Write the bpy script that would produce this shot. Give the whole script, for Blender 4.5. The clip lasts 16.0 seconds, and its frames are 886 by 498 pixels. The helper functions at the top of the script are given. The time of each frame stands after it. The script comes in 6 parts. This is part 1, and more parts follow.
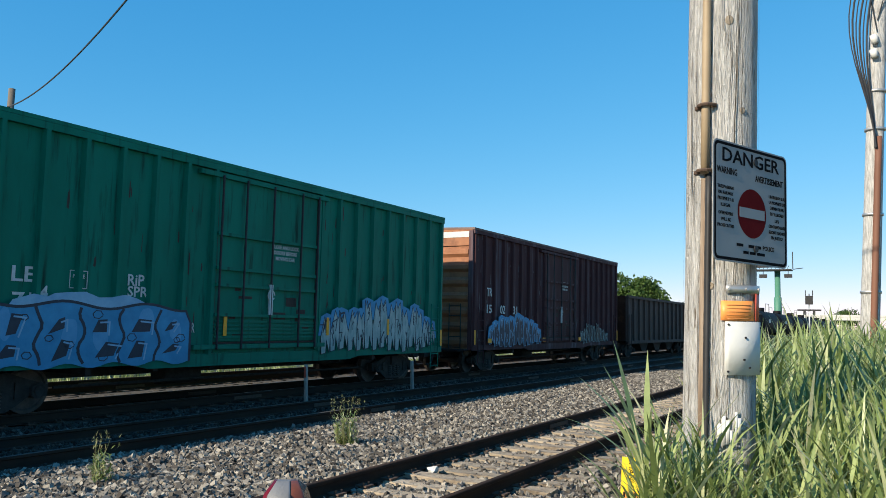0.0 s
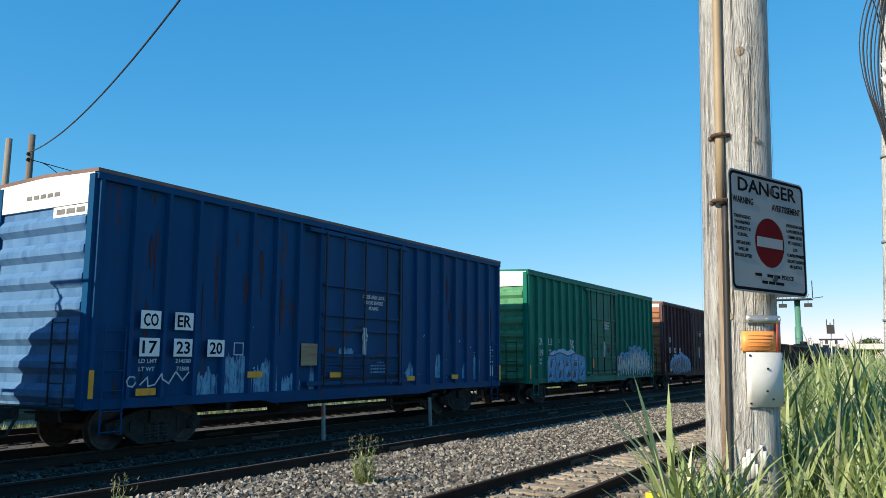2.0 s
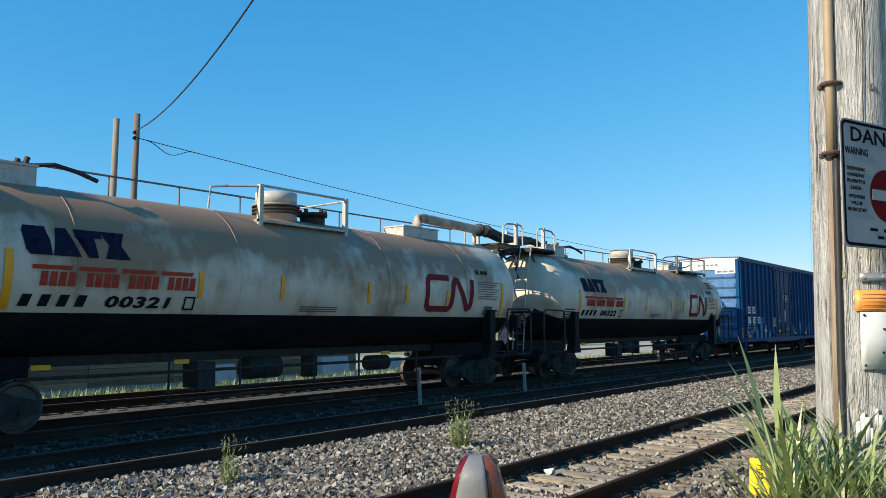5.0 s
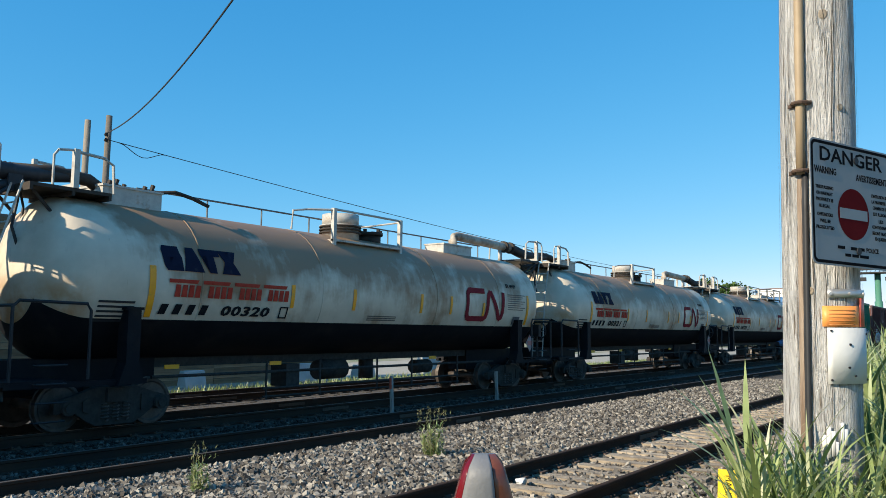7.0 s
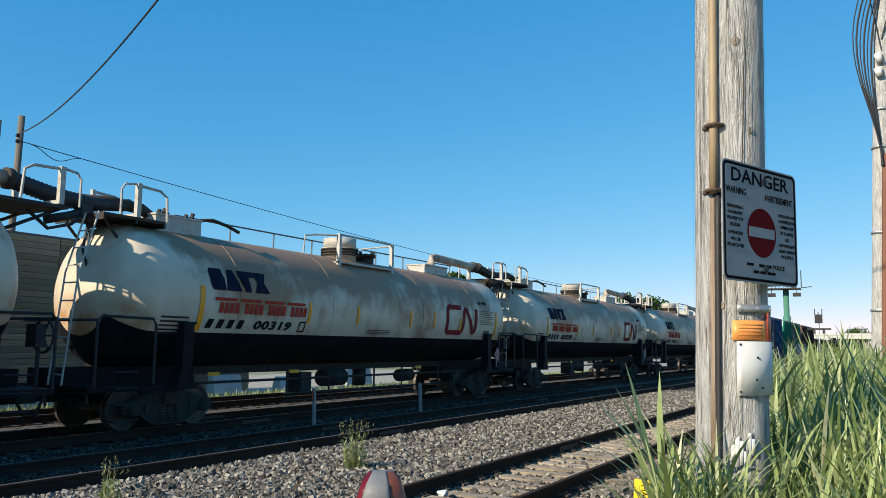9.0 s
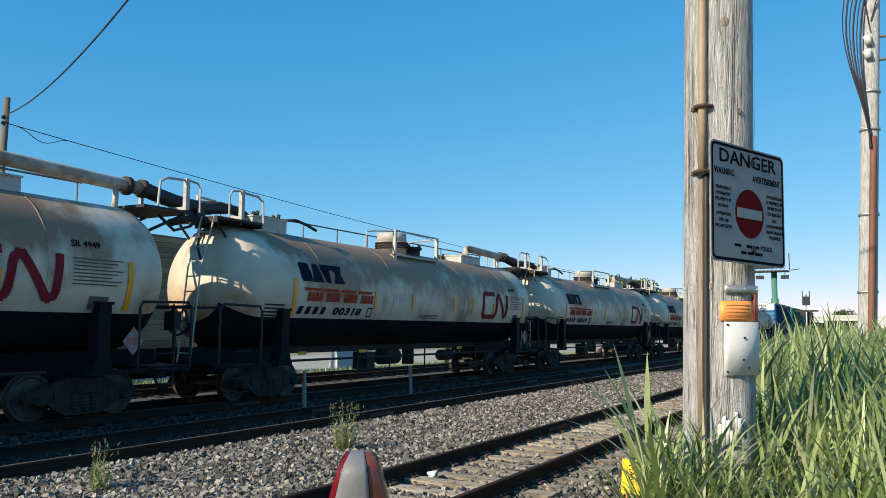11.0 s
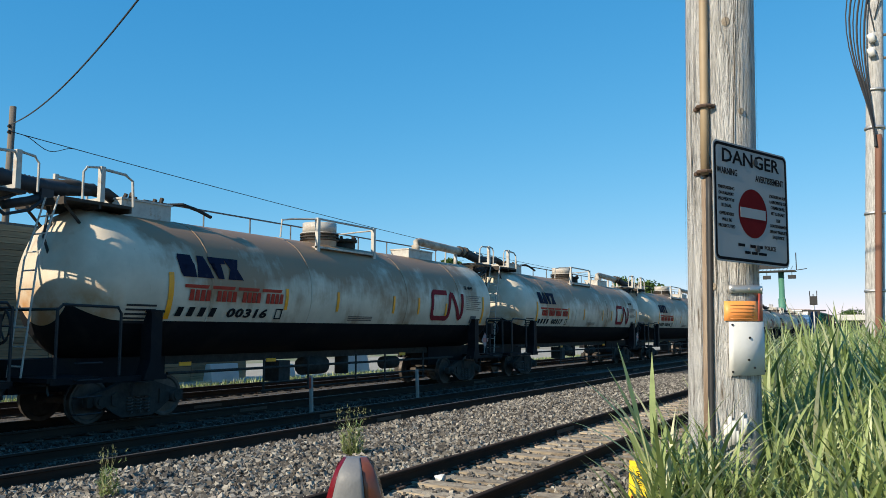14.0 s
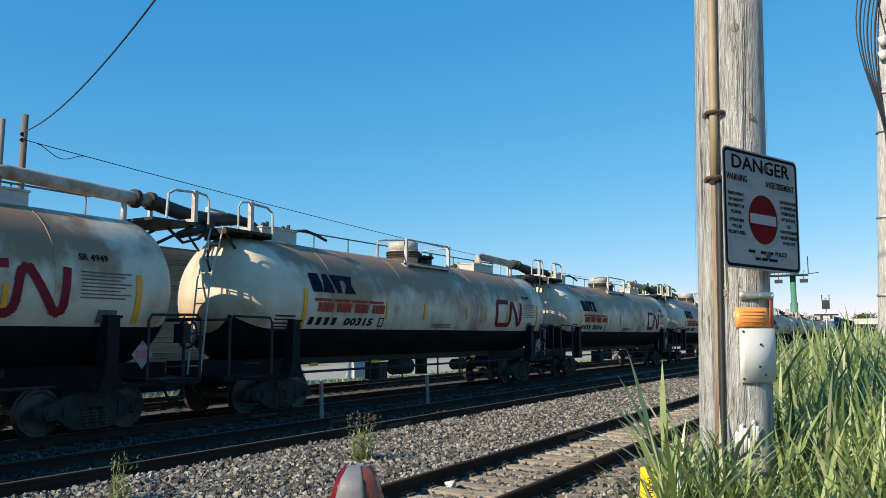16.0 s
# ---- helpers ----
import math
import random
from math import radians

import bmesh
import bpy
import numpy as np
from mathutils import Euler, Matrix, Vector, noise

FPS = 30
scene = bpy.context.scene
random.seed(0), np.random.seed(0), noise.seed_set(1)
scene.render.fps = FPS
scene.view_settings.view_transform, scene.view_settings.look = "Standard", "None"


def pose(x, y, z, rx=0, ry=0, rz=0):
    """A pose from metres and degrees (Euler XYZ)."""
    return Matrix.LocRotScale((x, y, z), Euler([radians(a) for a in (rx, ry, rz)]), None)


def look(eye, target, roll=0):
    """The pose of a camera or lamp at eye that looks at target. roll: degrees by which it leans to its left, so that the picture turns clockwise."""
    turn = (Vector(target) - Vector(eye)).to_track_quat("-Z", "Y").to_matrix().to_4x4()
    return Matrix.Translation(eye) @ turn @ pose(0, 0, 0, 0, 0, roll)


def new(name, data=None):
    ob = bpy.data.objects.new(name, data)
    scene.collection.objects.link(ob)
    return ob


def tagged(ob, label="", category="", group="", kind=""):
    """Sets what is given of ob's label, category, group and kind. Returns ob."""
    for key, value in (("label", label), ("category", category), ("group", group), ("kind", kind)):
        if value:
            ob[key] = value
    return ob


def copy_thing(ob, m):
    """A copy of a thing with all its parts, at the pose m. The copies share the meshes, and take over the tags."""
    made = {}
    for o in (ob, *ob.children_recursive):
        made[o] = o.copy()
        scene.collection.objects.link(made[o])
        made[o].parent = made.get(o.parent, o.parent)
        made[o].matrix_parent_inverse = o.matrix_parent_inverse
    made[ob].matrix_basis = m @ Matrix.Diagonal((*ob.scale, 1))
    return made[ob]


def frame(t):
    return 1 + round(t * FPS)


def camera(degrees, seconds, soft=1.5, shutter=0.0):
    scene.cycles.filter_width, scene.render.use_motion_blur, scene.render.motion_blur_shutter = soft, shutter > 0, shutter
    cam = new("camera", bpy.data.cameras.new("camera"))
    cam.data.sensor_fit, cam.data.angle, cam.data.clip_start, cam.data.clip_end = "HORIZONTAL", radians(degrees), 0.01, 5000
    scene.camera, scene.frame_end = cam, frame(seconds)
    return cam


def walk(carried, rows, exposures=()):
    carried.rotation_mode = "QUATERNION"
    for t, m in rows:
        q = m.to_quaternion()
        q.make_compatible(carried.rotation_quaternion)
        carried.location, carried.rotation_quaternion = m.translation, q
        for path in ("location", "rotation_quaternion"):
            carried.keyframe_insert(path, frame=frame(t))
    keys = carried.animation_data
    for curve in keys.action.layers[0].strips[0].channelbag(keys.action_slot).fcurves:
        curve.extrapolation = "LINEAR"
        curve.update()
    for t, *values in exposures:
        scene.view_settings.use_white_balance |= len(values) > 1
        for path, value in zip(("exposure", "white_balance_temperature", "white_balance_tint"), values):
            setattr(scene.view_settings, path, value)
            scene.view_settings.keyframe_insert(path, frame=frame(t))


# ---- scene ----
S0 = (0.0, 0.0, 1.94)
POSES = [
    (0.0, 29.722, 5.293, -1.247, .003, .006, .005), (0.5, 28.077, 5.539, -1.69, .003, .008, .005),
    (1.0, 29.187, 7.167, -.811, -.001, .004, .009), (1.5, 30.137, 7.862, -.398, -.003, .005, .007),
    (2.0, 30.948, 7.848, -.288, -.001, .008, .005), (2.5, 31.765, 7.287, -.242, .002, .007, -.003),
    (3.0, 33.05, 7.047, .14, -.001, .01, -.004), (3.5, 33.763, 7.098, .223, .003, 0, -.003),
    (4.0, 37.542, 6.508, .249, -.012, .008, -.013), (4.5, 38.297, 5.694, .327, -.02, .009, -.023),
    (4.7, 37.9, 5.55, .3, -.02, .009, -.02), (6.8, 37.0, 5.35, -.42, -.02, -.005, .004),
    (7.0, 35.647, 5.958, -.482, -.02, -.009, .006), (7.5, 33.492, 6.503, -.599, .003, -.012, .005),
    (8.0, 31.982, 6.926, -.606, 0, -.012, .006), (8.5, 31.086, 7.083, -.72, -.003, -.013, .008),
    (9.0, 30.249, 6.863, -.768, -.008, -.007, .006), (9.5, 29.899, 6.046, -.689, -.006, -.004, .004),
    (12.0, 29.498, 5.447, -.551, -.001, 0, -.004), (12.5, 29.669, 5.337, -.27, .003, -.002, -.004),
    (13.0, 29.499, 5.558, .079, .007, -.001, -.003), (13.5, 29.674, 5.805, .104, .007, -.001, -.001),
    (14.0, 30.027, 5.888, -.055, .009, -.001, -.005), (14.5, 30.076, 5.894, -.467, .007, -.002, -.006),
    (15.0, 30.293, 6.0, -.486, .008, -.001, -.001), (15.5, 30.16, 6.152, -.36, .011, -.001, .002),
    (16.0, 30.752, 6.255, .099, .013, 0, .007)]


def cam_pose(row):
    t, yaw, pitch, roll, dx, dy, dz = row
    return pose(S0[0] + dx, S0[1] + dy, S0[2] + dz, 90 + pitch, roll, yaw)


cam = camera(58.56, 16.0, soft=0.75)
walk(cam, [(r[0], cam_pose(r)) for r in POSES], exposures=[(0.0, .58), (7.5, .62), (9.0, .48), (16.0, .46)])


def travel(t):
    """How far the train has rolled along the line at t seconds, in metres."""
    u = (t - 8) / 8
    return 86.617 * u + .969 * u * u + .362 * u ** 3


# ---- daylight ----
SUN_EL, SUN_OFF = 29.0, 22.0     # height; turn from -y towards -x
sun_dir = Vector((-math.sin(radians(SUN_OFF)) * math.cos(radians(SUN_EL)),
                  -math.cos(radians(SUN_OFF)) * math.cos(radians(SUN_EL)), math.sin(radians(SUN_EL))))
world = bpy.data.worlds.new("sky")
scene.world = world
world.use_nodes = True
wn = world.node_tree
sky = wn.nodes.new("ShaderNodeTexSky")
sky.sky_type, sky.sun_disc = "NISHITA", False
sky.sun_elevation = radians(SUN_EL)
sky.sun_rotation = math.atan2(sun_dir.x, sun_dir.y)
sky.altitude = 1500
sky.air_density, sky.dust_density, sky.ozone_density = 1.0, 0.0, 1.5
tint = wn.nodes.new("ShaderNodeMix")     # the deep clear blue of this evening's air
tint.data_type, tint.blend_type = "RGBA", "MULTIPLY"
tint.inputs[0].default_value, tint.inputs[7].default_value = 1.0, (.56, .97, 1.15, 1)
wn.links.new(sky.outputs[0], tint.inputs[6])
split, join = wn.nodes.new("ShaderNodeSeparateColor"), wn.nodes.new("ShaderNodeCombineColor")
wn.links.new(tint.outputs[2], split.inputs[0])
for ch, (power, gain) in enumerate(((1.33, .61), (.62, 1.329), (.40, 2.41))):   # deep overhead, soft towards the horizon
    pw, gn = wn.nodes.new("ShaderNodeMath"), wn.nodes.new("ShaderNodeMath")
    pw.operation, pw.inputs[1].default_value = "POWER", power
    gn.operation, gn.inputs[1].default_value = "MULTIPLY", gain
    wn.links.new(split.outputs[ch], pw.inputs[0])
    wn.links.new(pw.outputs[0], gn.inputs[0])
    wn.links.new(gn.outputs[0], join.inputs[ch])
wn.links.new(join.outputs[0], wn.nodes["Background"].inputs[0])
wn.nodes["Background"].inputs[1].default_value = 0.118
sun = new("sun", bpy.data.lights.new("sun", "SUN"))
sun.data.energy, sun.data.angle, sun.data.color = 5.0, radians(0.53), (1.0, .88, .68)
sun.matrix_world = look((0, 0, 40), Vector((0, 0, 40)) - sun_dir)
scene.view_settings.exposure = 0.5


# ---- materials ----
def node_mat(name):
    m = bpy.data.materials.new(name)
    m.use_nodes = True
    return m, m.node_tree, m.node_tree.nodes["Principled BSDF"]


def ramp(nt, fac, stops):
    r = nt.nodes.new("ShaderNodeValToRGB")
    while len(r.color_ramp.elements) < len(stops):
        r.color_ramp.elements.new(.5)
    for e, (p, c) in zip(r.color_ramp.elements, stops):
        e.position, e.color = p, (*c, 1) if len(c) == 3 else c
    nt.links.new(fac, r.inputs[0])
    return r.outputs[0]


def noise_tex(nt, scale, detail=5, rough=.6, stretch=(1, 1, 1), coords="Object"):
    tc = nt.nodes.new("ShaderNodeTexCoord")
    mp = nt.nodes.new("ShaderNodeMapping")
    mp.inputs["Scale"].default_value = stretch
    nt.links.new(tc.outputs[coords], mp.inputs[0])
    n = nt.nodes.new("ShaderNodeTexNoise")
    n.inputs["Scale"].default_value, n.inputs["Detail"].default_value, n.inputs["Roughness"].default_value = scale, detail, rough
    nt.links.new(mp.outputs[0], n.inputs["Vector"])
    return n.outputs[0]


def mix(nt, fac, a, b):
    m = nt.nodes.new("ShaderNodeMix")
    m.data_type = "RGBA"
    for s, v in ((m.inputs[0], fac), (m.inputs[6], a), (m.inputs[7], b)):
        if isinstance(v, (int, float)):
            s.default_value = v
        elif isinstance(v, tuple):
            s.default_value = (*v, 1)
        else:
            nt.links.new(v, s)
    return m.outputs[2]


def surface(name, a, b, scale=4, rough=.6, metal=0.0, bump=.15, fine=60, stretch=(1, 1, 1), dirt=None, dirt_scale=1.2,
            dirt_at=(.5, .7), dirt_stretch=(1, 1, 1), bump_dist=.01, vary=0.0, spec=.5, coords="Object"):
    """Two-tone grain, a larger stain layer and fine relief."""
    m, nt, p = node_mat(name)
    col = ramp(nt, noise_tex(nt, scale, 6, .65, stretch, coords), [(.3, a), (.7, b)])
    if dirt:
        f = ramp(nt, noise_tex(nt, dirt_scale, 6, .6, dirt_stretch, coords), [(dirt_at[0], (0, 0, 0)), (dirt_at[1], (1, 1, 1))])
        col = mix(nt, f, col, dirt)
    if vary:
        oi = nt.nodes.new("ShaderNodeObjectInfo")
        hs = nt.nodes.new("ShaderNodeHueSaturation")
        mr = nt.nodes.new("ShaderNodeMapRange")
        mr.inputs[3].default_value, mr.inputs[4].default_value = 1 - vary, 1 + vary
        nt.links.new(oi.outputs["Random"], mr.inputs[0])
        nt.links.new(mr.outputs[0], hs.inputs["Value"])
        nt.links.new(col, hs.inputs["Color"])
        col = hs.outputs[0]
    nt.links.new(col, p.inputs["Base Color"])
    p.inputs["Roughness"].default_value, p.inputs["Metallic"].default_value = rough, metal
    p.inputs["Specular IOR Level"].default_value = spec
    if bump:
        bp = nt.nodes.new("ShaderNodeBump")
        bp.inputs["Strength"].default_value, bp.inputs["Distance"].default_value = bump, bump_dist
        nt.links.new(noise_tex(nt, fine, 4, .6, stretch, coords), bp.inputs["Height"])
        nt.links.new(bp.outputs[0], p.inputs["Normal"])
    return m


def island_mat(name, stops, rough=.8, bump=0, trans=0.0, spec=.3):
    """Colour by the random value of each loose piece."""
    m, nt, p = node_mat(name)
    g = nt.nodes.new("ShaderNodeNewGeometry")
    col = ramp(nt, g.outputs["Random Per Island"], stops)
    n = noise_tex(nt, 18, 3)
    col = mix(nt, ramp(nt, n, [(.35, (0, 0, 0)), (.8, (.35, .35, .35))]), col, tuple(c * .45 for c in stops[0][1]))
    nt.links.new(col, p.inputs["Base Color"])
    p.inputs["Roughness"].default_value = rough
    p.inputs["Specular IOR Level"].default_value = spec
    if trans:
        t = nt.nodes.new("ShaderNodeBsdfTranslucent")
        nt.links.new(col, t.inputs[0])
        ms = nt.nodes.new("ShaderNodeMixShader")
        ms.inputs[0].default_value = trans
        nt.links.new(p.outputs[0], ms.inputs[1])
        nt.links.new(t.outputs[0], ms.inputs[2])
        nt.links.new(ms.outputs[0], nt.nodes["Material Output"].inputs[0])
    return m


RUST = (.10, .045, .02)
M = {}
M["ground"] = surface("dry_ground", (.20, .17, .12), (.34, .30, .23), .6, .95, dirt=(.10, .14, .045), dirt_scale=.12, dirt_at=(.45, .6), bump=.6, fine=9, bump_dist=.05)
M["ballast"] = surface("ballast_bed", (.035, .030, .026), (.115, .10, .085), 22, .95, bump=1.0, fine=16, bump_dist=.05, dirt=(.085, .06, .042), dirt_scale=.35, dirt_at=(.5, .75))
M["stone"] = island_mat("crushed_stone", [(0, (.045, .039, .034)), (.35, (.115, .103, .090)), (.7, (.22, .20, .175)), (1, (.42, .38, .32))], .9)
# oily stones of the middle track, darkened further to carry the train's shade
M["oily_shaded_stone"] = island_mat("oily_ballast", [(0, (.015, .013, .011)), (.5, (.042, .036, .030)), (.85, (.085, .073, .062)), (1, (.16, .14, .12))], .9)
M["road"] = surface("pale_gravel_road", (.26, .24, .20), (.36, .33, .28), 1.5, .95, bump=.4, fine=20)
M["rail"] = surface("rusty_rail", (.030, .020, .016), (.060, .038, .027), 9, .9, 0, .3, 80, (1, .1, 1), spec=.12, dirt=(.03, .024, .022), dirt_scale=2)
M["rail_top"] = surface("rail_running_face", (.08, .065, .055), (.14, .12, .11), 6, .6, .4, .05, 80, (6, .1, 1))
M["tie"] = surface("weathered_tie", (.26, .20, .14), (.48, .40, .30), 7, .95, bump=.8, fine=25, stretch=(.6, 6, 6), bump_dist=.015, vary=.25, dirt=(.12, .09, .065), dirt_scale=3)
# same ties darkened in colour, to deepen the shade round the train
M["tie_dark"] = surface("oil_soaked_tie", (.035, .028, .022), (.085, .070, .056), 7, .95, bump=.8, fine=25, stretch=(.6, 6, 6), bump_dist=.015, vary=.25)
M["plate"] = surface("tie_plate_steel", (.07, .045, .035), (.12, .075, .05), 20, .8, .2)
M["pole"] = surface("weathered_pole_wood", (.34, .33, .32), (.78, .765, .745), 11, .95, bump=1.0, fine=40, stretch=(5, 5, .5), bump_dist=.03, dirt=(.17, .14, .11), dirt_scale=9, dirt_at=(.60, .69), dirt_stretch=(6, 6, .45), spec=.2)
M["pole_far"] = surface("grey_brown_pole_wood", (.17, .14, .11), (.30, .26, .21), 6, .95, bump=.5, fine=30, stretch=(5, 5, .2))
M["pole_stain"] = surface("brown_stained_wood", (.16, .10, .065), (.36, .29, .22), 6, .92, bump=.8, fine=30, stretch=(5, 5, .3), bump_dist=.015)
M["wood_dark"] = surface("dark_pole_wood", (.10, .085, .07), (.19, .16, .13), 6, .95, bump=.5, fine=30, stretch=(5, 5, .2))
M["crack"] = surface("wood_crack", (.03, .024, .018), (.06, .045, .03), 20, 1)
M["knot"] = surface("pole_knot", (.16, .125, .09), (.34, .29, .23), 60, .95, bump=.3)
M["conduit"] = surface("beige_conduit", (.26, .19, .115), (.36, .27, .17), 3, .6, bump=.05, dirt=(.30, .20, .12), dirt_scale=2, dirt_stretch=(2, 2, .3))
M["conduit_rust"] = surface("red_brown_conduit", (.13, .055, .032), (.21, .09, .055), 3, .7, bump=.1, stretch=(1, 1, .2))
M["cable"] = surface("black_cable", (.018, .018, .02), (.03, .03, .032), 10, .6, bump=0)
M["sign"] = surface("reflective_sign_sheet", (.23, .24, .25), (.275, .285, .295), 2, .6, spec=.2, bump=.02)
M["sign_black"] = surface("sign_black_ink", (.006, .006, .008), (.012, .012, .014), 5, .9, bump=0, spec=.05)
M["sign_red"] = surface("sign_red_ink", (.095, .007, .009), (.13, .010, .012), 5, .9, bump=0, spec=.05)
M["alu"] = surface("dull_aluminium", (.42, .42, .42), (.55, .55, .55), 6, .45, .7, .1)
M["orange"] = surface("orange_reflector", (.80, .26, .05), (.90, .36, .10), 3, .5, bump=.05)
M["orange_dim"] = surface("faded_tag_print", (.50, .17, .04), (.58, .22, .06), 6, .6, bump=0)
M["white_plate"] = surface("white_sheet_metal", (.52, .52, .50), (.66, .65, .63), 3, .8, bump=.25, fine=9, bump_dist=.015, spec=.2)
M["yellow"] = surface("yellow_marker", (.85, .60, .02), (.92, .68, .04), 3, .5, bump=.02)
M["reflex"] = surface("yellow_reflective_tape", (.85, .30, .003), (.92, .37, .006), 8, .5, bump=0, dirt=(.4, .25, .05), dirt_scale=5, dirt_at=(.55, .75))
M["post_white"] = surface("white_plastic_post", (.24, .22, .20), (.36, .34, .31), 4, .7, bump=.05)
M["post_red"] = surface("red_reflector", (.45, .08, .05), (.52, .1, .06), 4, .5, bump=0)
M["green_car"] = surface("green_car_paint", (.0008, .125, .080), (.0015, .180, .118), 1.2, .55, spec=.12, bump=.08, fine=9, stretch=(1, 1, .3), dirt=(.003, .022, .017), dirt_scale=2.6, dirt_at=(.56, .74), dirt_stretch=(2.4, 2.4, .22))
# end walls in a paler tone than the sides, sun glare painted in
M["green_end"] = surface("faded_green_paint", (.07, .24, .12), (.12, .32, .17), 1.4, .6, spec=.15, bump=.08, fine=9, dirt=(.03, .12, .07), dirt_scale=2, dirt_stretch=(1, 1, .4))
M["blue_end"] = surface("faded_blue_paint", (.06, .15, .30), (.10, .21, .38), 1.4, .6, spec=.15, bump=.08, fine=9, dirt=(.03, .09, .22), dirt_scale=2, dirt_stretch=(1, 1, .4))
M["rust_streak"] = surface("rust_streak", (.022, .036, .070), (.10, .044, .036), 5, .9, bump=0, spec=.1, stretch=(1, 1, .3))
M["blue_car"] = surface("blue_car_paint", (.001, .048, .125), (.002, .062, .165), 1.2, .55, spec=.10, bump=.08, fine=9, stretch=(1, 1, .3), dirt=(.085, .034, .026), dirt_scale=1.5, dirt_at=(.57, .80), dirt_stretch=(1.2, 2.6, .2))
M["brown_car"] = surface("oxide_brown_car_paint", (.055, .022, .024), (.09, .036, .036), 1.2, .7, spec=.12, bump=.08, fine=9, stretch=(1, 1, .3), dirt=(.14, .11, .125), dirt_scale=1.6, dirt_at=(.52, .72), dirt_stretch=(2.2, 2.2, .14))
# brown car's ends coloured orange, as the low sun lights them
M["brown_end"] = surface("sun_bleached_oxide_paint", (.25, .095, .042), (.36, .15, .07), 1.6, .7, bump=.08, fine=9, dirt=(.16, .06, .03), dirt_scale=2)
M["hopper_car"] = surface("dark_brown_hopper_paint", (.035, .018, .014), (.06, .03, .022), 1.2, .75, bump=.1, fine=9, stretch=(1, 1, .3), dirt=(.09, .05, .035), dirt_scale=1.5, dirt_stretch=(2, 2, .2))
M["roof_galv"] = surface("galvanised_roof", (.30, .30, .30), (.42, .42, .41), 2, .6, .3, dirt=(.18, .10, .06), dirt_scale=1)
M["roof_rust"] = surface("rusted_roof", (.12, .07, .06), (.20, .13, .11), 2, .8)
M["white_paint"] = surface("white_car_paint", (.70, .70, .68), (.80, .80, .78), 2, .55, bump=.05, dirt=(.5, .42, .33), dirt_scale=1.5, dirt_at=(.55, .8))
M["lettering"] = surface("white_lettering", (.45, .46, .45), (.62, .62, .60), 12, .6, bump=0)
M["lettering_dim"] = surface("pale_scrapes", (.10, .085, .085), (.16, .14, .14), 12, .7, bump=0)
M["letter_black"] = surface("black_lettering", (.008, .008, .010), (.014, .014, .016), 8, .8, bump=0, spec=.1)
M["stencil_grey"] = surface("worn_grey_stencil", (.09, .08, .075), (.17, .15, .14), 9, .8, bump=0, spec=.1)
M["letter_blue"] = surface("navy_lettering", (.006, .009, .026), (.010, .014, .036), 6, .8, spec=.1, bump=0, dirt=(.04, .04, .05), dirt_scale=6, dirt_at=(.6, .75))
M["letter_red"] = surface("red_lettering", (.36, .035, .02), (.46, .06, .035), 6, .8, spec=.1, bump=0)
M["logo_red"] = surface("maroon_logo_paint", (.17, .014, .022), (.24, .026, .032), 5, .8, spec=.1, bump=0)
M["graf_blue"] = surface("blue_spray_paint", (.015, .19, .36), (.035, .28, .48), 3, .6, bump=0)
M["graf_light"] = surface("pale_blue_spray_paint", (.16, .32, .48), (.28, .46, .58), 3, .6, bump=0)
M["graf_mid"] = surface("mid_blue_spray_paint", (.05, .25, .44), (.11, .34, .54), 3, .6, bump=0)
M["patch_blue"] = surface("faded_blue_patch_paint", (.05, .22, .36), (.20, .42, .55), 5, .6, bump=0, dirt=(.004, .07, .19), dirt_scale=5, dirt_at=(.48, .62), dirt_stretch=(1, 3, .5))
M["graf_white"] = surface("silver_spray_paint", (.14, .25, .24), (.44, .49, .46), 7, .6, bump=0, stretch=(1, 1, .35))
M["graf_dark"] = surface("black_spray_paint", (.01, .015, .03), (.02, .03, .05), 4, .6, bump=0)
M["black_steel"] = surface("black_tank_paint", (.006, .007, .010), (.012, .013, .016), 2, .65, spec=.10, bump=.06, fine=6, dirt=(.028, .023, .019), dirt_scale=1.2, dirt_at=(.55, .8))
M["truck"] = surface("grimy_cast_steel", (.022, .020, .018), (.055, .049, .044), 8, .8, 0, .3, 40, spec=.25)
M["wheel"] = surface("wheel_steel", (.05, .043, .038), (.12, .10, .088), 6, .55, .5, .1)
M["tread"] = surface("bright_wheel_tread", (.30, .29, .28), (.42, .40, .38), 6, .35, .9, 0)
M["pipe"] = surface("dirty_white_pipe", (.30, .26, .21), (.48, .43, .36), 4, .6, dirt=(.20, .12, .07), dirt_scale=2.2, dirt_at=(.45, .7))
M["hose"] = surface("black_rubber_hose", (.015, .016, .02), (.03, .03, .034), 6, .65, bump=.1)
M["rail_grey"] = surface("grey_handrail_paint", (.09, .09, .09), (.19, .19, .185), 6, .6, .2, .05)
M["rail_white"] = surface("white_handrail_paint", (.36, .34, .31), (.50, .47, .42), 6, .55, bump=.05, dirt=(.25, .15, .09), dirt_scale=4, dirt_at=(.55, .75))
M["grime"] = surface("oily_grime", (.02, .014, .01), (.05, .035, .025), 5, .8, bump=.3)
M["placard"] = surface("faded_placard", (.22, .15, .15), (.34, .26, .26), 5, .6, bump=0)
M["placard_red"] = surface("placard_red", (.35, .10, .09), (.42, .14, .12), 5, .6, bump=0)
M["leaf"] = island_mat("reed_leaf", [(0, (.11, .155, .045)), (.35, (.25, .325, .105)), (.75, (.41, .48, .20)), (1, (.58, .57, .36))], .42, trans=.32, spec=.5)
M["stem"] = island_mat("weed_stem", [(0, (.12, .14, .05)), (.6, (.22, .22, .10)), (1, (.34, .30, .16))], .8, trans=.1)
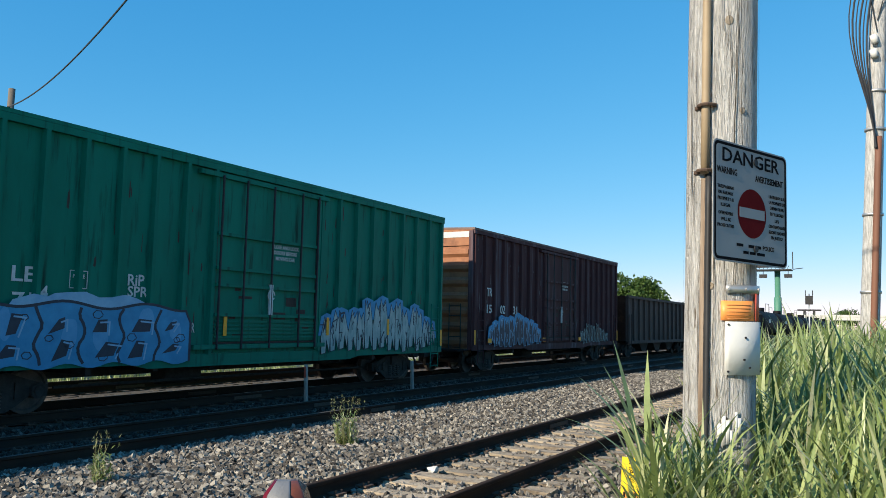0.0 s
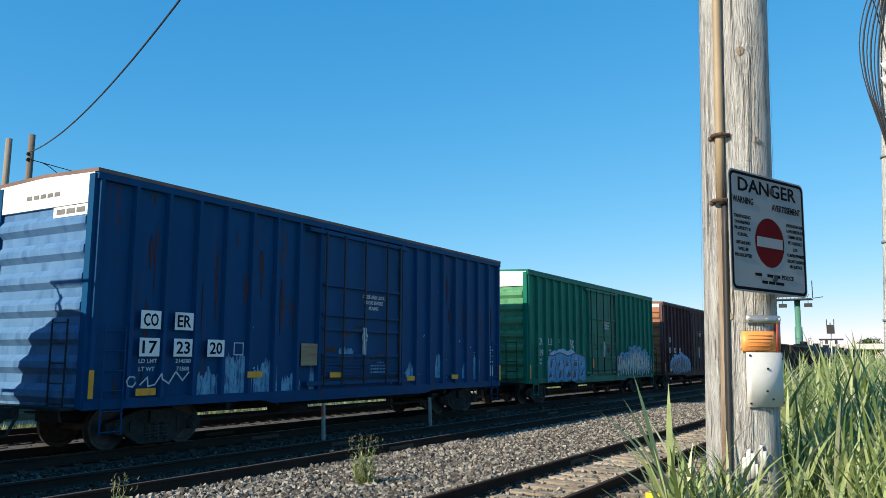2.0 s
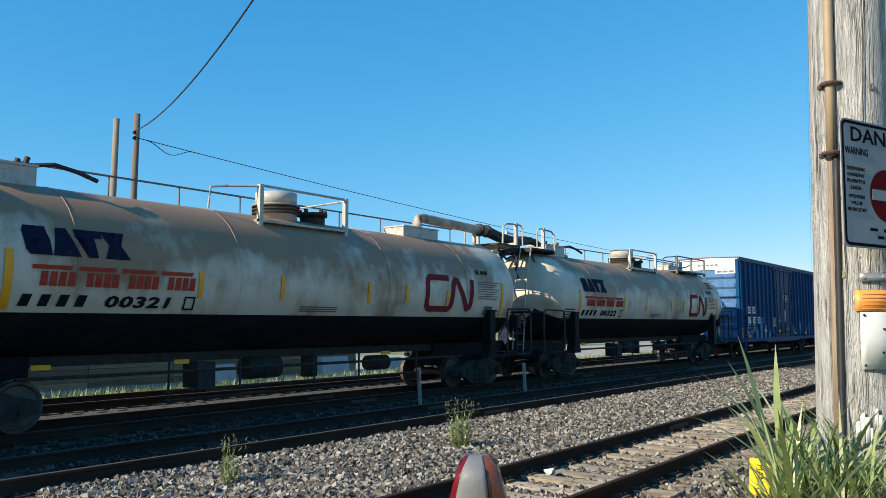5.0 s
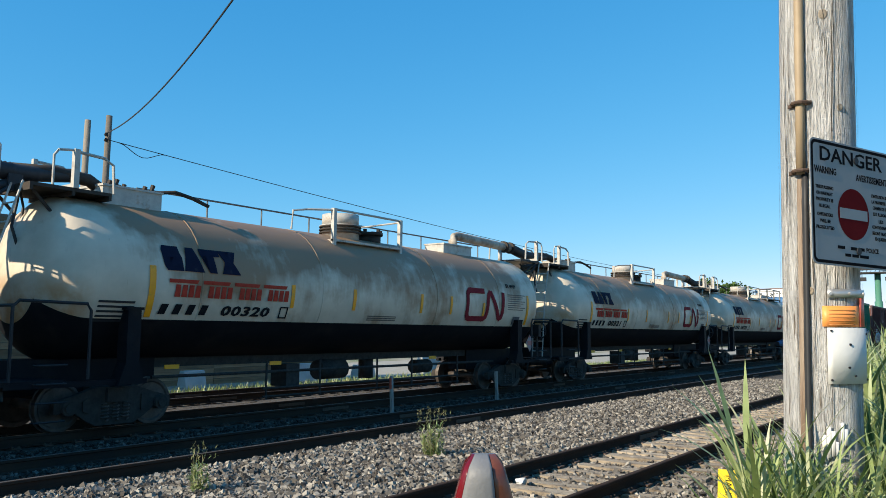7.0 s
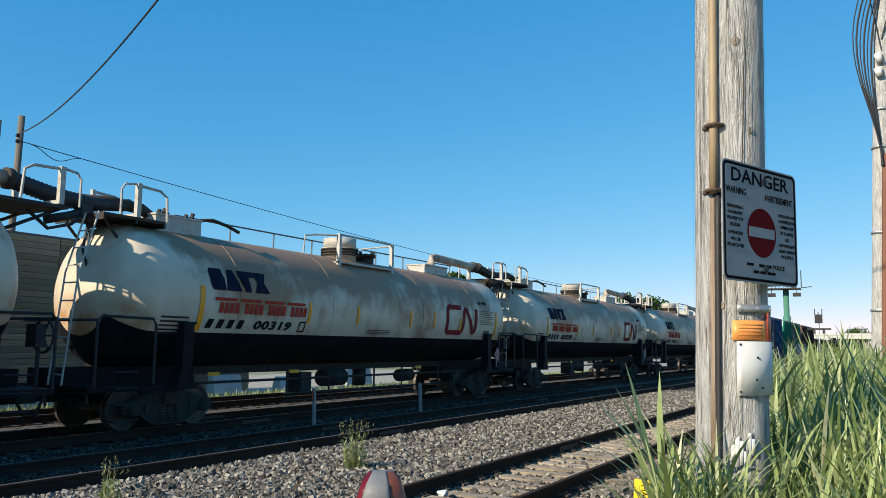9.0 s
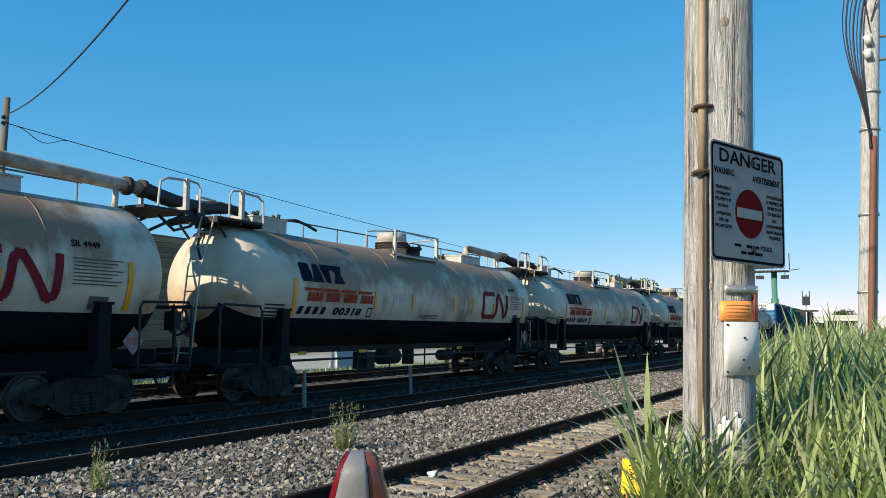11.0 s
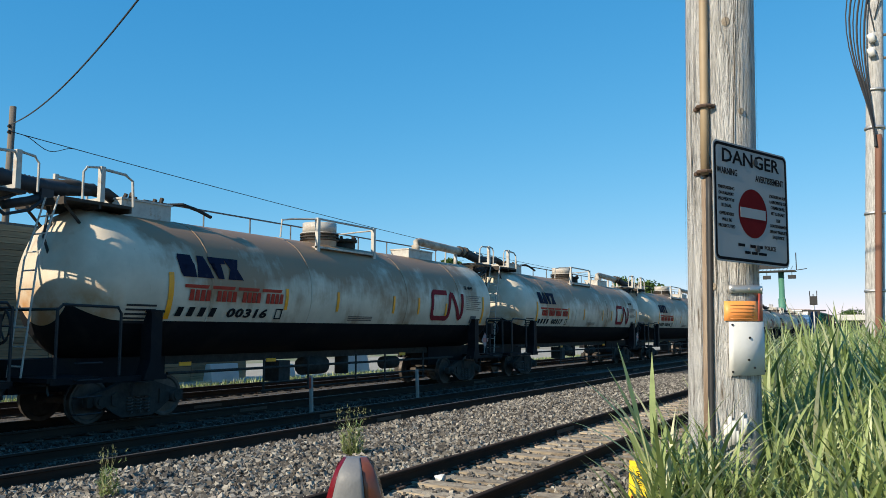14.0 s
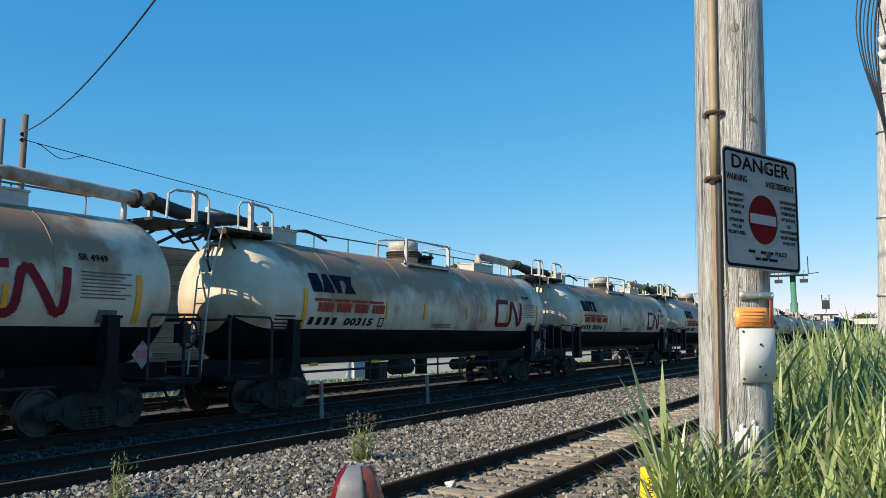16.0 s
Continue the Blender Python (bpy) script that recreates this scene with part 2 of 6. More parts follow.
M["tree"] = island_mat("tree_leaf", [(0, (.035, .075, .015)), (.5, (.06, .115, .025)), (1, (.10, .16, .04))], .7, trans=.3)
M["bark"] = surface("tree_bark", (.08, .06, .045), (.15, .12, .09), 6, .95, bump=.5)
M["boards"] = surface("brown_boards", (.20, .125, .065), (.37, .26, .15), 3, .9, bump=.4, fine=20, stretch=(.3, .3, 3), vary=.3)
M["mast_green"] = surface("green_mast_paint", (.05, .17, .12), (.07, .21, .15), 3, .6, bump=0)
M["dark_metal"] = surface("dark_painted_metal", (.014, .014, .016), (.03, .03, .033), 5, .6, 0, spec=.3)
M["concrete"] = surface("pale_concrete", (.42, .41, .39), (.58, .57, .54), 1, .9, bump=.2, fine=12)
M["lamp_red"] = surface("red_lens", (.085, .003, .006), (.14, .005, .009), 6, .2, bump=.02)
M["lamp_amber"] = surface("amber_lens", (.07, .015, .008), (.22, .07, .035), 14, .2, bump=.05)
M["lamp_grey"] = surface("grey_reflective_band", (.13, .13, .135), (.18, .18, .185), 20, .55, bump=.1, fine=200)


def tank_material():
    """Off-white tank paint, oily brown stains over the crown and down the flanks, rust along the seams."""
    m, nt, p = node_mat("stained_white_tank_paint")
    base = ramp(nt, noise_tex(nt, 1.5, 6), [(.3, (.49, .415, .315)), (.7, (.63, .54, .42))])
    tc = nt.nodes.new("ShaderNodeTexCoord")
    sep = nt.nodes.new("ShaderNodeSeparateXYZ")
    nt.links.new(tc.outputs["Object"], sep.inputs[0])
    hi = nt.nodes.new("ShaderNodeMapRange")
    hi.inputs[1].default_value, hi.inputs[2].default_value = 2.3, 4.3
    nt.links.new(sep.outputs["Z"], hi.inputs[0])
    n1 = noise_tex(nt, .8, 5, .55, (1, .6, .75))
    n2 = noise_tex(nt, 2.2, 5, .6, (1, 1.4, .35))
    a = nt.nodes.new("ShaderNodeMath")
    a.operation = "MULTIPLY_ADD"
    nt.links.new(hi.outputs[0], a.inputs[0])
    a.inputs[1].default_value = .24
    nt.links.new(n1, a.inputs[2])
    b = nt.nodes.new("ShaderNodeMath")
    b.operation = "MULTIPLY_ADD"
    nt.links.new(n2, b.inputs[0])
    b.inputs[1].default_value = .35
    nt.links.new(a.outputs[0], b.inputs[2])
    ab = nt.nodes.new("ShaderNodeMath")
    ab.operation = "ABSOLUTE"
    nt.links.new(sep.outputs["Y"], ab.inputs[0])
    ends = nt.nodes.new("ShaderNodeMapRange")
    ends.inputs[1].default_value, ends.inputs[2].default_value, ends.inputs[4].default_value = 5.6, 7.4, .22
    nt.links.new(ab.outputs[0], ends.inputs[0])
    less = nt.nodes.new("ShaderNodeMath")
    less.operation = "SUBTRACT"
    nt.links.new(b.outputs[0], less.inputs[0])
    nt.links.new(ends.outputs[0], less.inputs[1])
    f = ramp(nt, less.outputs[0], [(.62, (0, 0, 0)), (.80, (.94, .94, .94))])
    col = mix(nt, f, base, (.25, .14, .068))
    f2 = ramp(nt, noise_tex(nt, 7, 6, .7, (1, 2, .12)), [(.62, (0, 0, 0)), (.8, (.55, .55, .55))])
    col = mix(nt, f2, col, (.20, .12, .07))
    he = nt.nodes.new("ShaderNodeMapRange")    # rust on the lower part of the heads
    he.inputs[1].default_value, he.inputs[2].default_value = 7.45, 7.75
    nt.links.new(ab.outputs[0], he.inputs[0])
    lo = nt.nodes.new("ShaderNodeMapRange")
    lo.inputs[1].default_value, lo.inputs[2].default_value = 2.9, 2.5
    nt.links.new(sep.outputs["Z"], lo.inputs[0])
    hl = nt.nodes.new("ShaderNodeMath")
    hl.operation = "MULTIPLY"
    nt.links.new(he.outputs[0], hl.inputs[0])
    nt.links.new(lo.outputs[0], hl.inputs[1])
    hn = nt.nodes.new("ShaderNodeMath")
    hn.operation = "MULTIPLY"
    nt.links.new(hl.outputs[0], hn.inputs[0])
    nt.links.new(ramp(nt, noise_tex(nt, 2.2, 5), [(.35, (.2, .2, .2)), (.6, (1, 1, 1))]), hn.inputs[1])
    col = mix(nt, hn.outputs[0], col, (.42, .22, .09))
    nt.links.new(col, p.inputs["Base Color"])
    p.inputs["Roughness"].default_value = .5
    bp = nt.nodes.new("ShaderNodeBump")
    bp.inputs["Strength"].default_value, bp.inputs["Distance"].default_value = .08, .02
    nt.links.new(noise_tex(nt, 3, 3), bp.inputs["Height"])
    nt.links.new(bp.outputs[0], p.inputs["Normal"])
    return m


M["tank"] = tank_material()


# ---- mesh tools ----
def box(bm, x0, x1, y0, y1, z0, z1, m=None):
    v = [bm.verts.new(((m @ Vector(c)) if m else c)) for c in ((x0, y0, z0), (x1, y0, z0), (x1, y1, z0), (x0, y1, z0),
                                                                (x0, y0, z1), (x1, y0, z1), (x1, y1, z1), (x0, y1, z1))]
    for f in ((3, 2, 1, 0), (4, 5, 6, 7), (0, 1, 5, 4), (1, 2, 6, 5), (2, 3, 7, 6), (3, 0, 4, 7)):
        bm.faces.new([v[i] for i in f])


def ring_frame(d):
    d = Vector(d).normalized()
    a = d.cross(Vector((0, 0, 1)) if abs(d.z) < .9 else Vector((1, 0, 0))).normalized()
    return a, d.cross(a)


def tube(bm, pts, r, n=8, r1=None, cap=True):
    """A round bar along pts; the radius goes from r to r1, or takes a list."""
    pts = [Vector(p) for p in pts]
    rings = []
    for i, p in enumerate(pts):
        d = pts[min(i + 1, len(pts) - 1)] - pts[max(i - 1, 0)]
        a, b = ring_frame(d)
        k = i / (len(pts) - 1)
        rr = r[i] if isinstance(r, (list, tuple)) else r + ((r1 if r1 is not None else r) - r) * k
        rings.append([bm.verts.new(p + (a * math.cos(w) + b * math.sin(w)) * rr) for w in (2 * math.pi * j / n for j in range(n))])
    for s, e in zip(rings, rings[1:]):
        for j in range(n):
            f = bm.faces.new((s[j], s[(j + 1) % n], e[(j + 1) % n], e[j]))
            f.smooth = n > 6
    if cap:
        bm.faces.new(list(reversed(rings[0])))
        bm.faces.new(rings[-1])


def prism(bm, poly, axis, lo, hi):
    """A polygon in the two other axes, drawn out along axis from lo to hi."""
    def at(p, w):
        c = list(p)
        c.insert("xyz".index(axis), w)
        return c
    a = [bm.verts.new(at(p, lo)) for p in poly]
    b = [bm.verts.new(at(p, hi)) for p in poly]
    n = len(poly)
    bm.faces.new(a)
    bm.faces.new(list(reversed(b)))
    for i in range(n):
        bm.faces.new((a[i], b[i], b[(i + 1) % n], a[(i + 1) % n]))
    bmesh.ops.recalc_face_normals(bm, faces=bm.faces)


def mesh_of(bm, name, material):
    me = bpy.data.meshes.new(name)
    bm.to_mesh(me)
    bm.free()
    me.materials.append(material)
    return me


def part(name, bm, material, parent=None, label="", at=None):
    ob = new(name, mesh_of(bm, name, material))
    ob.parent = parent
    if at is not None:
        ob.matrix_basis = at
    return tagged(ob, label=label)


def again(ob, at, parent=None):
    """One more part on the same mesh."""
    o = new(ob.name.split(".")[0], ob.data)
    o.parent = parent or ob.parent
    o.matrix_basis = at
    return o


def thing(name, label, category, at=None, group="", kind=""):
    ob = new(name)
    ob.empty_display_size = .2
    if at is not None:
        ob.matrix_basis = at
    return tagged(ob, label, category, group, kind)


def raw_mesh(name, verts, faces, material, smooth=False):
    me = bpy.data.meshes.new(name)
    me.from_pydata([tuple(v) for v in verts], [], [tuple(f) for f in faces])
    me.materials.append(material)
    if smooth:
        me.polygons.foreach_set("use_smooth", [True] * len(me.polygons))
    return me


def text_bm(words, size, width=None, thick=.004, spacing=1.0, shear=0.0, bold=0.0):
    """Letters of the built-in font in the x-y plane, size high in capitals; squeezed to width."""
    cu = bpy.data.curves.new("letters", "FONT")
    cu.body, cu.size, cu.extrude, cu.align_x, cu.align_y = words, size / .72, thick / 2, "CENTER", "CENTER"
    cu.resolution_u, cu.space_character, cu.shear = 2, spacing, shear
    cu.offset = bold * size
    ob = bpy.data.objects.new("letters", cu)
    scene.collection.objects.link(ob)
    bpy.context.view_layer.update()
    me = bpy.data.meshes.new_from_object(ob.evaluated_get(bpy.context.evaluated_depsgraph_get()))
    bm = bmesh.new()
    bm.from_mesh(me)
    bpy.data.objects.remove(ob)
    bpy.data.curves.remove(cu)
    bpy.data.meshes.remove(me)
    xs = [v.co.x for v in bm.verts]
    ys = [v.co.y for v in bm.verts]
    cx, cy = (min(xs) + max(xs)) / 2, (min(ys) + max(ys)) / 2
    k = width / (max(xs) - min(xs)) if width else 1
    for v in bm.verts:
        v.co.x, v.co.y = (v.co.x - cx) * k, v.co.y - cy
    return bm


# ---- ground and tracks ----
TX = -14.15                      # centre line of the train's track
RAIL_Z = .18


def wavy_sheet(name, xs, ys, height, material, label, category):
    verts = [(x, y, height(x, y)) for y in ys for x in xs]
    n = len(xs)
    faces = [(j * n + i, j * n + i + 1, (j + 1) * n + i + 1, (j + 1) * n + i) for j in range(len(ys) - 1) for i in range(n - 1)]
    return tagged(new(name, raw_mesh(name, verts, faces, material, True)), label, category, kind="structure")


def bank(x, y):
    k = min(max((x + 3.4) / 1.6, 0), 1)
    far = min(max((-21 - x) / 3, 0), 1)
    return -.22 + .5 * k * k * (3 - 2 * k) + .12 * far + (.03 * noise.noise(Vector((x * .7, y * .7, 0))) if abs(x) < 60 and abs(y) < 120 else 0)


span = [-2500, -600, -200, -90, -50, -35, -28, -24, -21, -12, -6, -4, -3.4, -3, -2.6, -2.2, -1.8, -1, 0, 2, 5, 9, 15, 30, 80, 300, 1200, 2500]
reach = [-2500, -500, -150, -60, -30, -15, -8, -4, 0, 4, 8, 12, 16, 20, 26, 32, 40, 60, 90, 140, 250, 600, 1500, 3000]
wavy_sheet("ground", span, reach, bank, M["ground"], "dry earth with patches of green grass", "ground")
wavy_sheet("ballast_bed", [-20.6, -20.0, -19, -17, -15, -13, -12, -11, -10, -9, -8, -7, -6, -5, -4, -3.3, -2.7], [-60, -30, -12, 0, 4, 8, 12, 16, 22, 30, 45, 80, 160, 420],
           lambda x, y: -.03 + (-.22 if x < -20.3 or x > -3 else 0) + .012 * noise.noise(Vector((x * 2, y, 0))), M["ballast"], "grey crushed stone ballast between the tracks", "ballast")
yard = bmesh.new()
box(yard, -34, -22.4, -40, 160, -.3, -.05)
tagged(part("road", yard, M["road"]), "pale gravel service road behind the tracks", "road", kind="structure")

RAIL_SECTION = [(-.07, 0), (.07, 0), (.07, .012), (.012, .03), (.012, .135), (.036, .148), (.036, .178), (.03, .182), (-.03, .182), (-.036, .178), (-.036, .148), (-.012, .135), (-.012, .03), (-.07, .012)]
tie_bm = bmesh.new()
box(tie_bm, -1.3, 1.3, -.115, .115, -.15, .0)
bmesh.ops.subdivide_edges(tie_bm, edges=[e for e in tie_bm.edges if abs(e.verts[0].co.x - e.verts[1].co.x) > 1], cuts=5)
for v in tie_bm.verts:
    v.co += Vector((0, .012, .012)) * noise.noise(v.co * 5)
TIE = mesh_of(tie_bm, "tie", M["tie"])
TIE_DARK = TIE.copy()
TIE_DARK.materials[0] = M["tie_dark"]


def track(name, label, x, turn, y0, y1, tie0, tie1, bright, proud):
    t = thing(name, label, "railway track", pose(x, 0, 0, 0, 0, turn), kind="structure")
    for side in (-1, 1):
        bm = bmesh.new()
        prism(bm, [(side * .755 + px, pz) for px, pz in RAIL_SECTION], "y", y0, y1)
        r = part("rail", bm, M["rail"], t)
        bm = bmesh.new()
        box(bm, side * .755 - .028, side * .755 + .028, y0, y1, .1822, .184)
        part("running_face", bm, M["rail_top"] if bright else M["rail"], r)
    rnd = random.Random(7)
    y, k = tie0, 0
    while y < tie1:
        o = new("tie", TIE_DARK if bright else TIE)
        o.parent = t
        o.matrix_basis = pose(rnd.uniform(-.05, .05), y + rnd.uniform(-.03, .03), proud + rnd.uniform(-.012, .01), rnd.uniform(-1, 1), 0, rnd.uniform(-1.2, 1.2))
        y += .53
    bm = bmesh.new()
    y = tie0
    while y < tie1:
        for side in (-1, 1):
            box(bm, side * .755 - .17, side * .755 + .17, y - .08, y + .08, proud + .002, proud + .022)
            for dx in (-.11, .11):
                for dy in (-.05, .05):
                    box(bm, side * .755 + dx - .012, side * .755 + dx + .012, y + dy - .012, y + dy + .012, proud + .02, proud + .05)
        y += .53
    part("tie_plates", bm, M["plate"], t)
    bm = bmesh.new()
    for side in (-1, 1):
        for yj in (2.6, 14.2, 25.8, 37.4):
            box(bm, side * .755 - .034, side * .755 + .034, yj - .45, yj + .45, .05, .12)
    part("joint_bars", bm, M["plate"], t)
    return t


track("siding_track", "rusty siding track on weathered wooden ties", -4.73, .35, -40, 420, -6, 70, False, .015)
track("middle_track", "dark rails of an empty track in the train's shade", -10.3, 0, -60, 420, -2, 60, True, -.02)
track("main_track", "track on which the freight train rolls", TX, 0, -120, 420, -4, 60, True, -.02)
track("far_track", "empty track beyond the train", -18.3, 0, -60, 420, 0, 60, True, -.02)


# ---- train ----
def lathe(bm, prof, n, a0=0.0, a1=2 * math.pi, axis_z=0.0):
    """A profile of (along y, radius) turned round the y axis at height axis_z."""
    closed = a1 - a0 > 6.28
    rows = []
    for y, r in prof:
        cnt = n if closed else n + 1
        rows.append([bm.verts.new((r * math.cos(a0 + (a1 - a0) * j / n), y, axis_z + r * math.sin(a0 + (a1 - a0) * j / n))) for j in range(cnt)])
    for s, e in zip(rows, rows[1:]):
        for j in range(n):
            k = (j + 1) % len(s)
            f = bm.faces.new((s[j], e[j], e[k], s[k]))
            f.smooth = True
    return rows


WHEELS = []
wheel_bm = bmesh.new()
# profile across the track, turned round x
prof = [(.0, .0), (.0, .10), (-.02, .13), (-.02, .34), (.0, .37), (.0, .42), (-.10, .425), (-.105, .45), (-.135, .45), (-.135, .37), (-.09, .34), (-.09, .13), (-.12, .10), (-.12, .0)]
rows_ = []
for px, pr in prof:
    rows_.append([wheel_bm.verts.new((px, max(pr, .001) * math.cos(2 * math.pi * j / 24), max(pr, .001) * math.sin(2 * math.pi * j / 24))) for j in range(24)])
for s_, e_ in zip(rows_, rows_[1:]):
    for j in range(24):
        wheel_bm.faces.new((s_[j], s_[(j + 1) % 24], e_[(j + 1) % 24], e_[j]))
WHEEL = mesh_of(wheel_bm, "wheel", M["wheel"])
axle_bm = bmesh.new()
tube(axle_bm, [(-1.0, 0, 0), (1.0, 0, 0)], .085, 12)
AXLE = mesh_of(axle_bm, "axle", M["truck"])
rim_bm = bmesh.new()
for a in range(24):
    w0, w1 = 2 * math.pi * a / 24, 2 * math.pi * (a + 1) / 24
    q = [rim_bm.verts.new((.002, r * math.cos(w), r * math.sin(w))) for r, w in ((.38, w0), (.42, w0), (.42, w1), (.38, w1))]
    rim_bm.faces.new(q)
RIM = mesh_of(rim_bm, "rim", M["tread"])
side_bm = bmesh.new()
FRAME = [(-1.12, .50), (-1.12, .70), (-.75, .80), (-.40, .92), (.40, .92), (.75, .80), (1.12, .70), (1.12, .50), (.78, .52), (.55, .36), (.36, .26), (-.36, .26), (-.55, .36), (-.78, .52)]
prism(side_bm, FRAME, "x", .93, 1.07)
for sgn in (-1, 1):
    tube(side_bm, [(.94, sgn * .89, .60), (1.16, sgn * .89, .60)], .13, 12)
    tube(side_bm, [(1.14, sgn * .89, .60), (1.19, sgn * .89, .60)], .085, 10)
    prism(side_bm, [(sgn * .50, .48), (sgn * .62, .52), (sgn * .62, .70), (sgn * .50, .76)], "x", 1.06, 1.10)
SIDE = mesh_of(side_bm, "side_frame", M["truck"])
spring_bm = bmesh.new()
for k in (-.2, 0, .2):
    tube(spring_bm, [(1.05 + .075 * math.cos(i * .9), k + .075 * math.sin(i * .9), .34 + i * .0085) for i in range(36)], .016, 5)
SPRING = mesh_of(spring_bm, "spring", M["wheel"])
bolster_bm = bmesh.new()
box(bolster_bm, -1.15, 1.15, -.2, .2, .66, .9)
BOLSTER = mesh_of(bolster_bm, "bolster", M["truck"])

ws_bm = bmesh.new()                # axle and both wheels turn as one piece
ws_bm.from_mesh(AXLE)
for turned in (0, 180):
    m = pose(.80, 0, 0) if turned == 0 else pose(-.80, 0, 0, 0, 0, 180)
    for me in (WHEEL, RIM):
        n0 = len(ws_bm.verts)
        ws_bm.from_mesh(me)
        ws_bm.verts.ensure_lookup_table()
        for v in ws_bm.verts[n0:]:
            v.co = m @ v.co
WHEELSET = mesh_of(ws_bm, "wheelset", M["wheel"])


def truck(car, y):
    """A two-axle truck, its parts under one part of the car."""
    t = new("truck", BOLSTER)
    t.parent = car
    t.matrix_basis = pose(0, y, 0)
    for s in (0, 180):
        for me in (SIDE, SPRING):
            o = new(me.name, me)
            o.parent, o.matrix_basis = t, pose(0, 0, 0, 0, 0, s)
    for dy in (-.89, .89):
        w = new("wheelset", AXLE)
        w.parent, w.matrix_basis = t, pose(0, dy, .18 + .42)
        w.data = WHEELSET
    return t



def coupler(car, y, sgn):
    bm = bmesh.new()
    box(bm, -.12, .12, y - .35 if sgn < 0 else y - .1, y + .1 if sgn < 0 else y + .35, .82, 1.02)
    box(bm, -.17, .17, y + sgn * .35 - .14, y + sgn * .35 + .14, .76, 1.08)
    tube(bm, [(.25, y, .9), (.28, y + sgn * .2, .55), (.22, y + sgn * .5, .5)], .03, 6)
    tube(bm, [(.3, y - sgn * .1, .95), (1.3, y - sgn * .1, .98), (1.35, y - sgn * .1, .8)], .02, 6)
    part("coupler", bm, M["truck"], car)


def on_side(car, name, words, y, z, h, w, x, material, label=""):
    """Lettering on the near side of a car, reading towards the front."""
    bm = text_bm(words, h, w, bold=.025)
    return part(name, bm, material, car, label, pose(x, y, z, 90, 0, 90))


def plate(bm, y0, y1, z0, z1, x, d=.006):
    box(bm, x, x + d, y0, y1, z0, z1)


def ladder(name, car, x, y0, y1, z0, z1, n, material, lean=0.0):
    bm = bmesh.new()
    for y in (y0, y1):
        tube(bm, [(x, y, z0), (x - lean, y, z1)], .018, 6)
    for i in range(n):
        k = (i + .5) / n
        tube(bm, [(x - lean * k, y0, z0 + (z1 - z0) * k), (x - lean * k, y1, z0 + (z1 - z0) * k)], .014, 5)
    part(name, bm, material, car)


HW = 1.5                          # half a boxcar's width over its side sheets


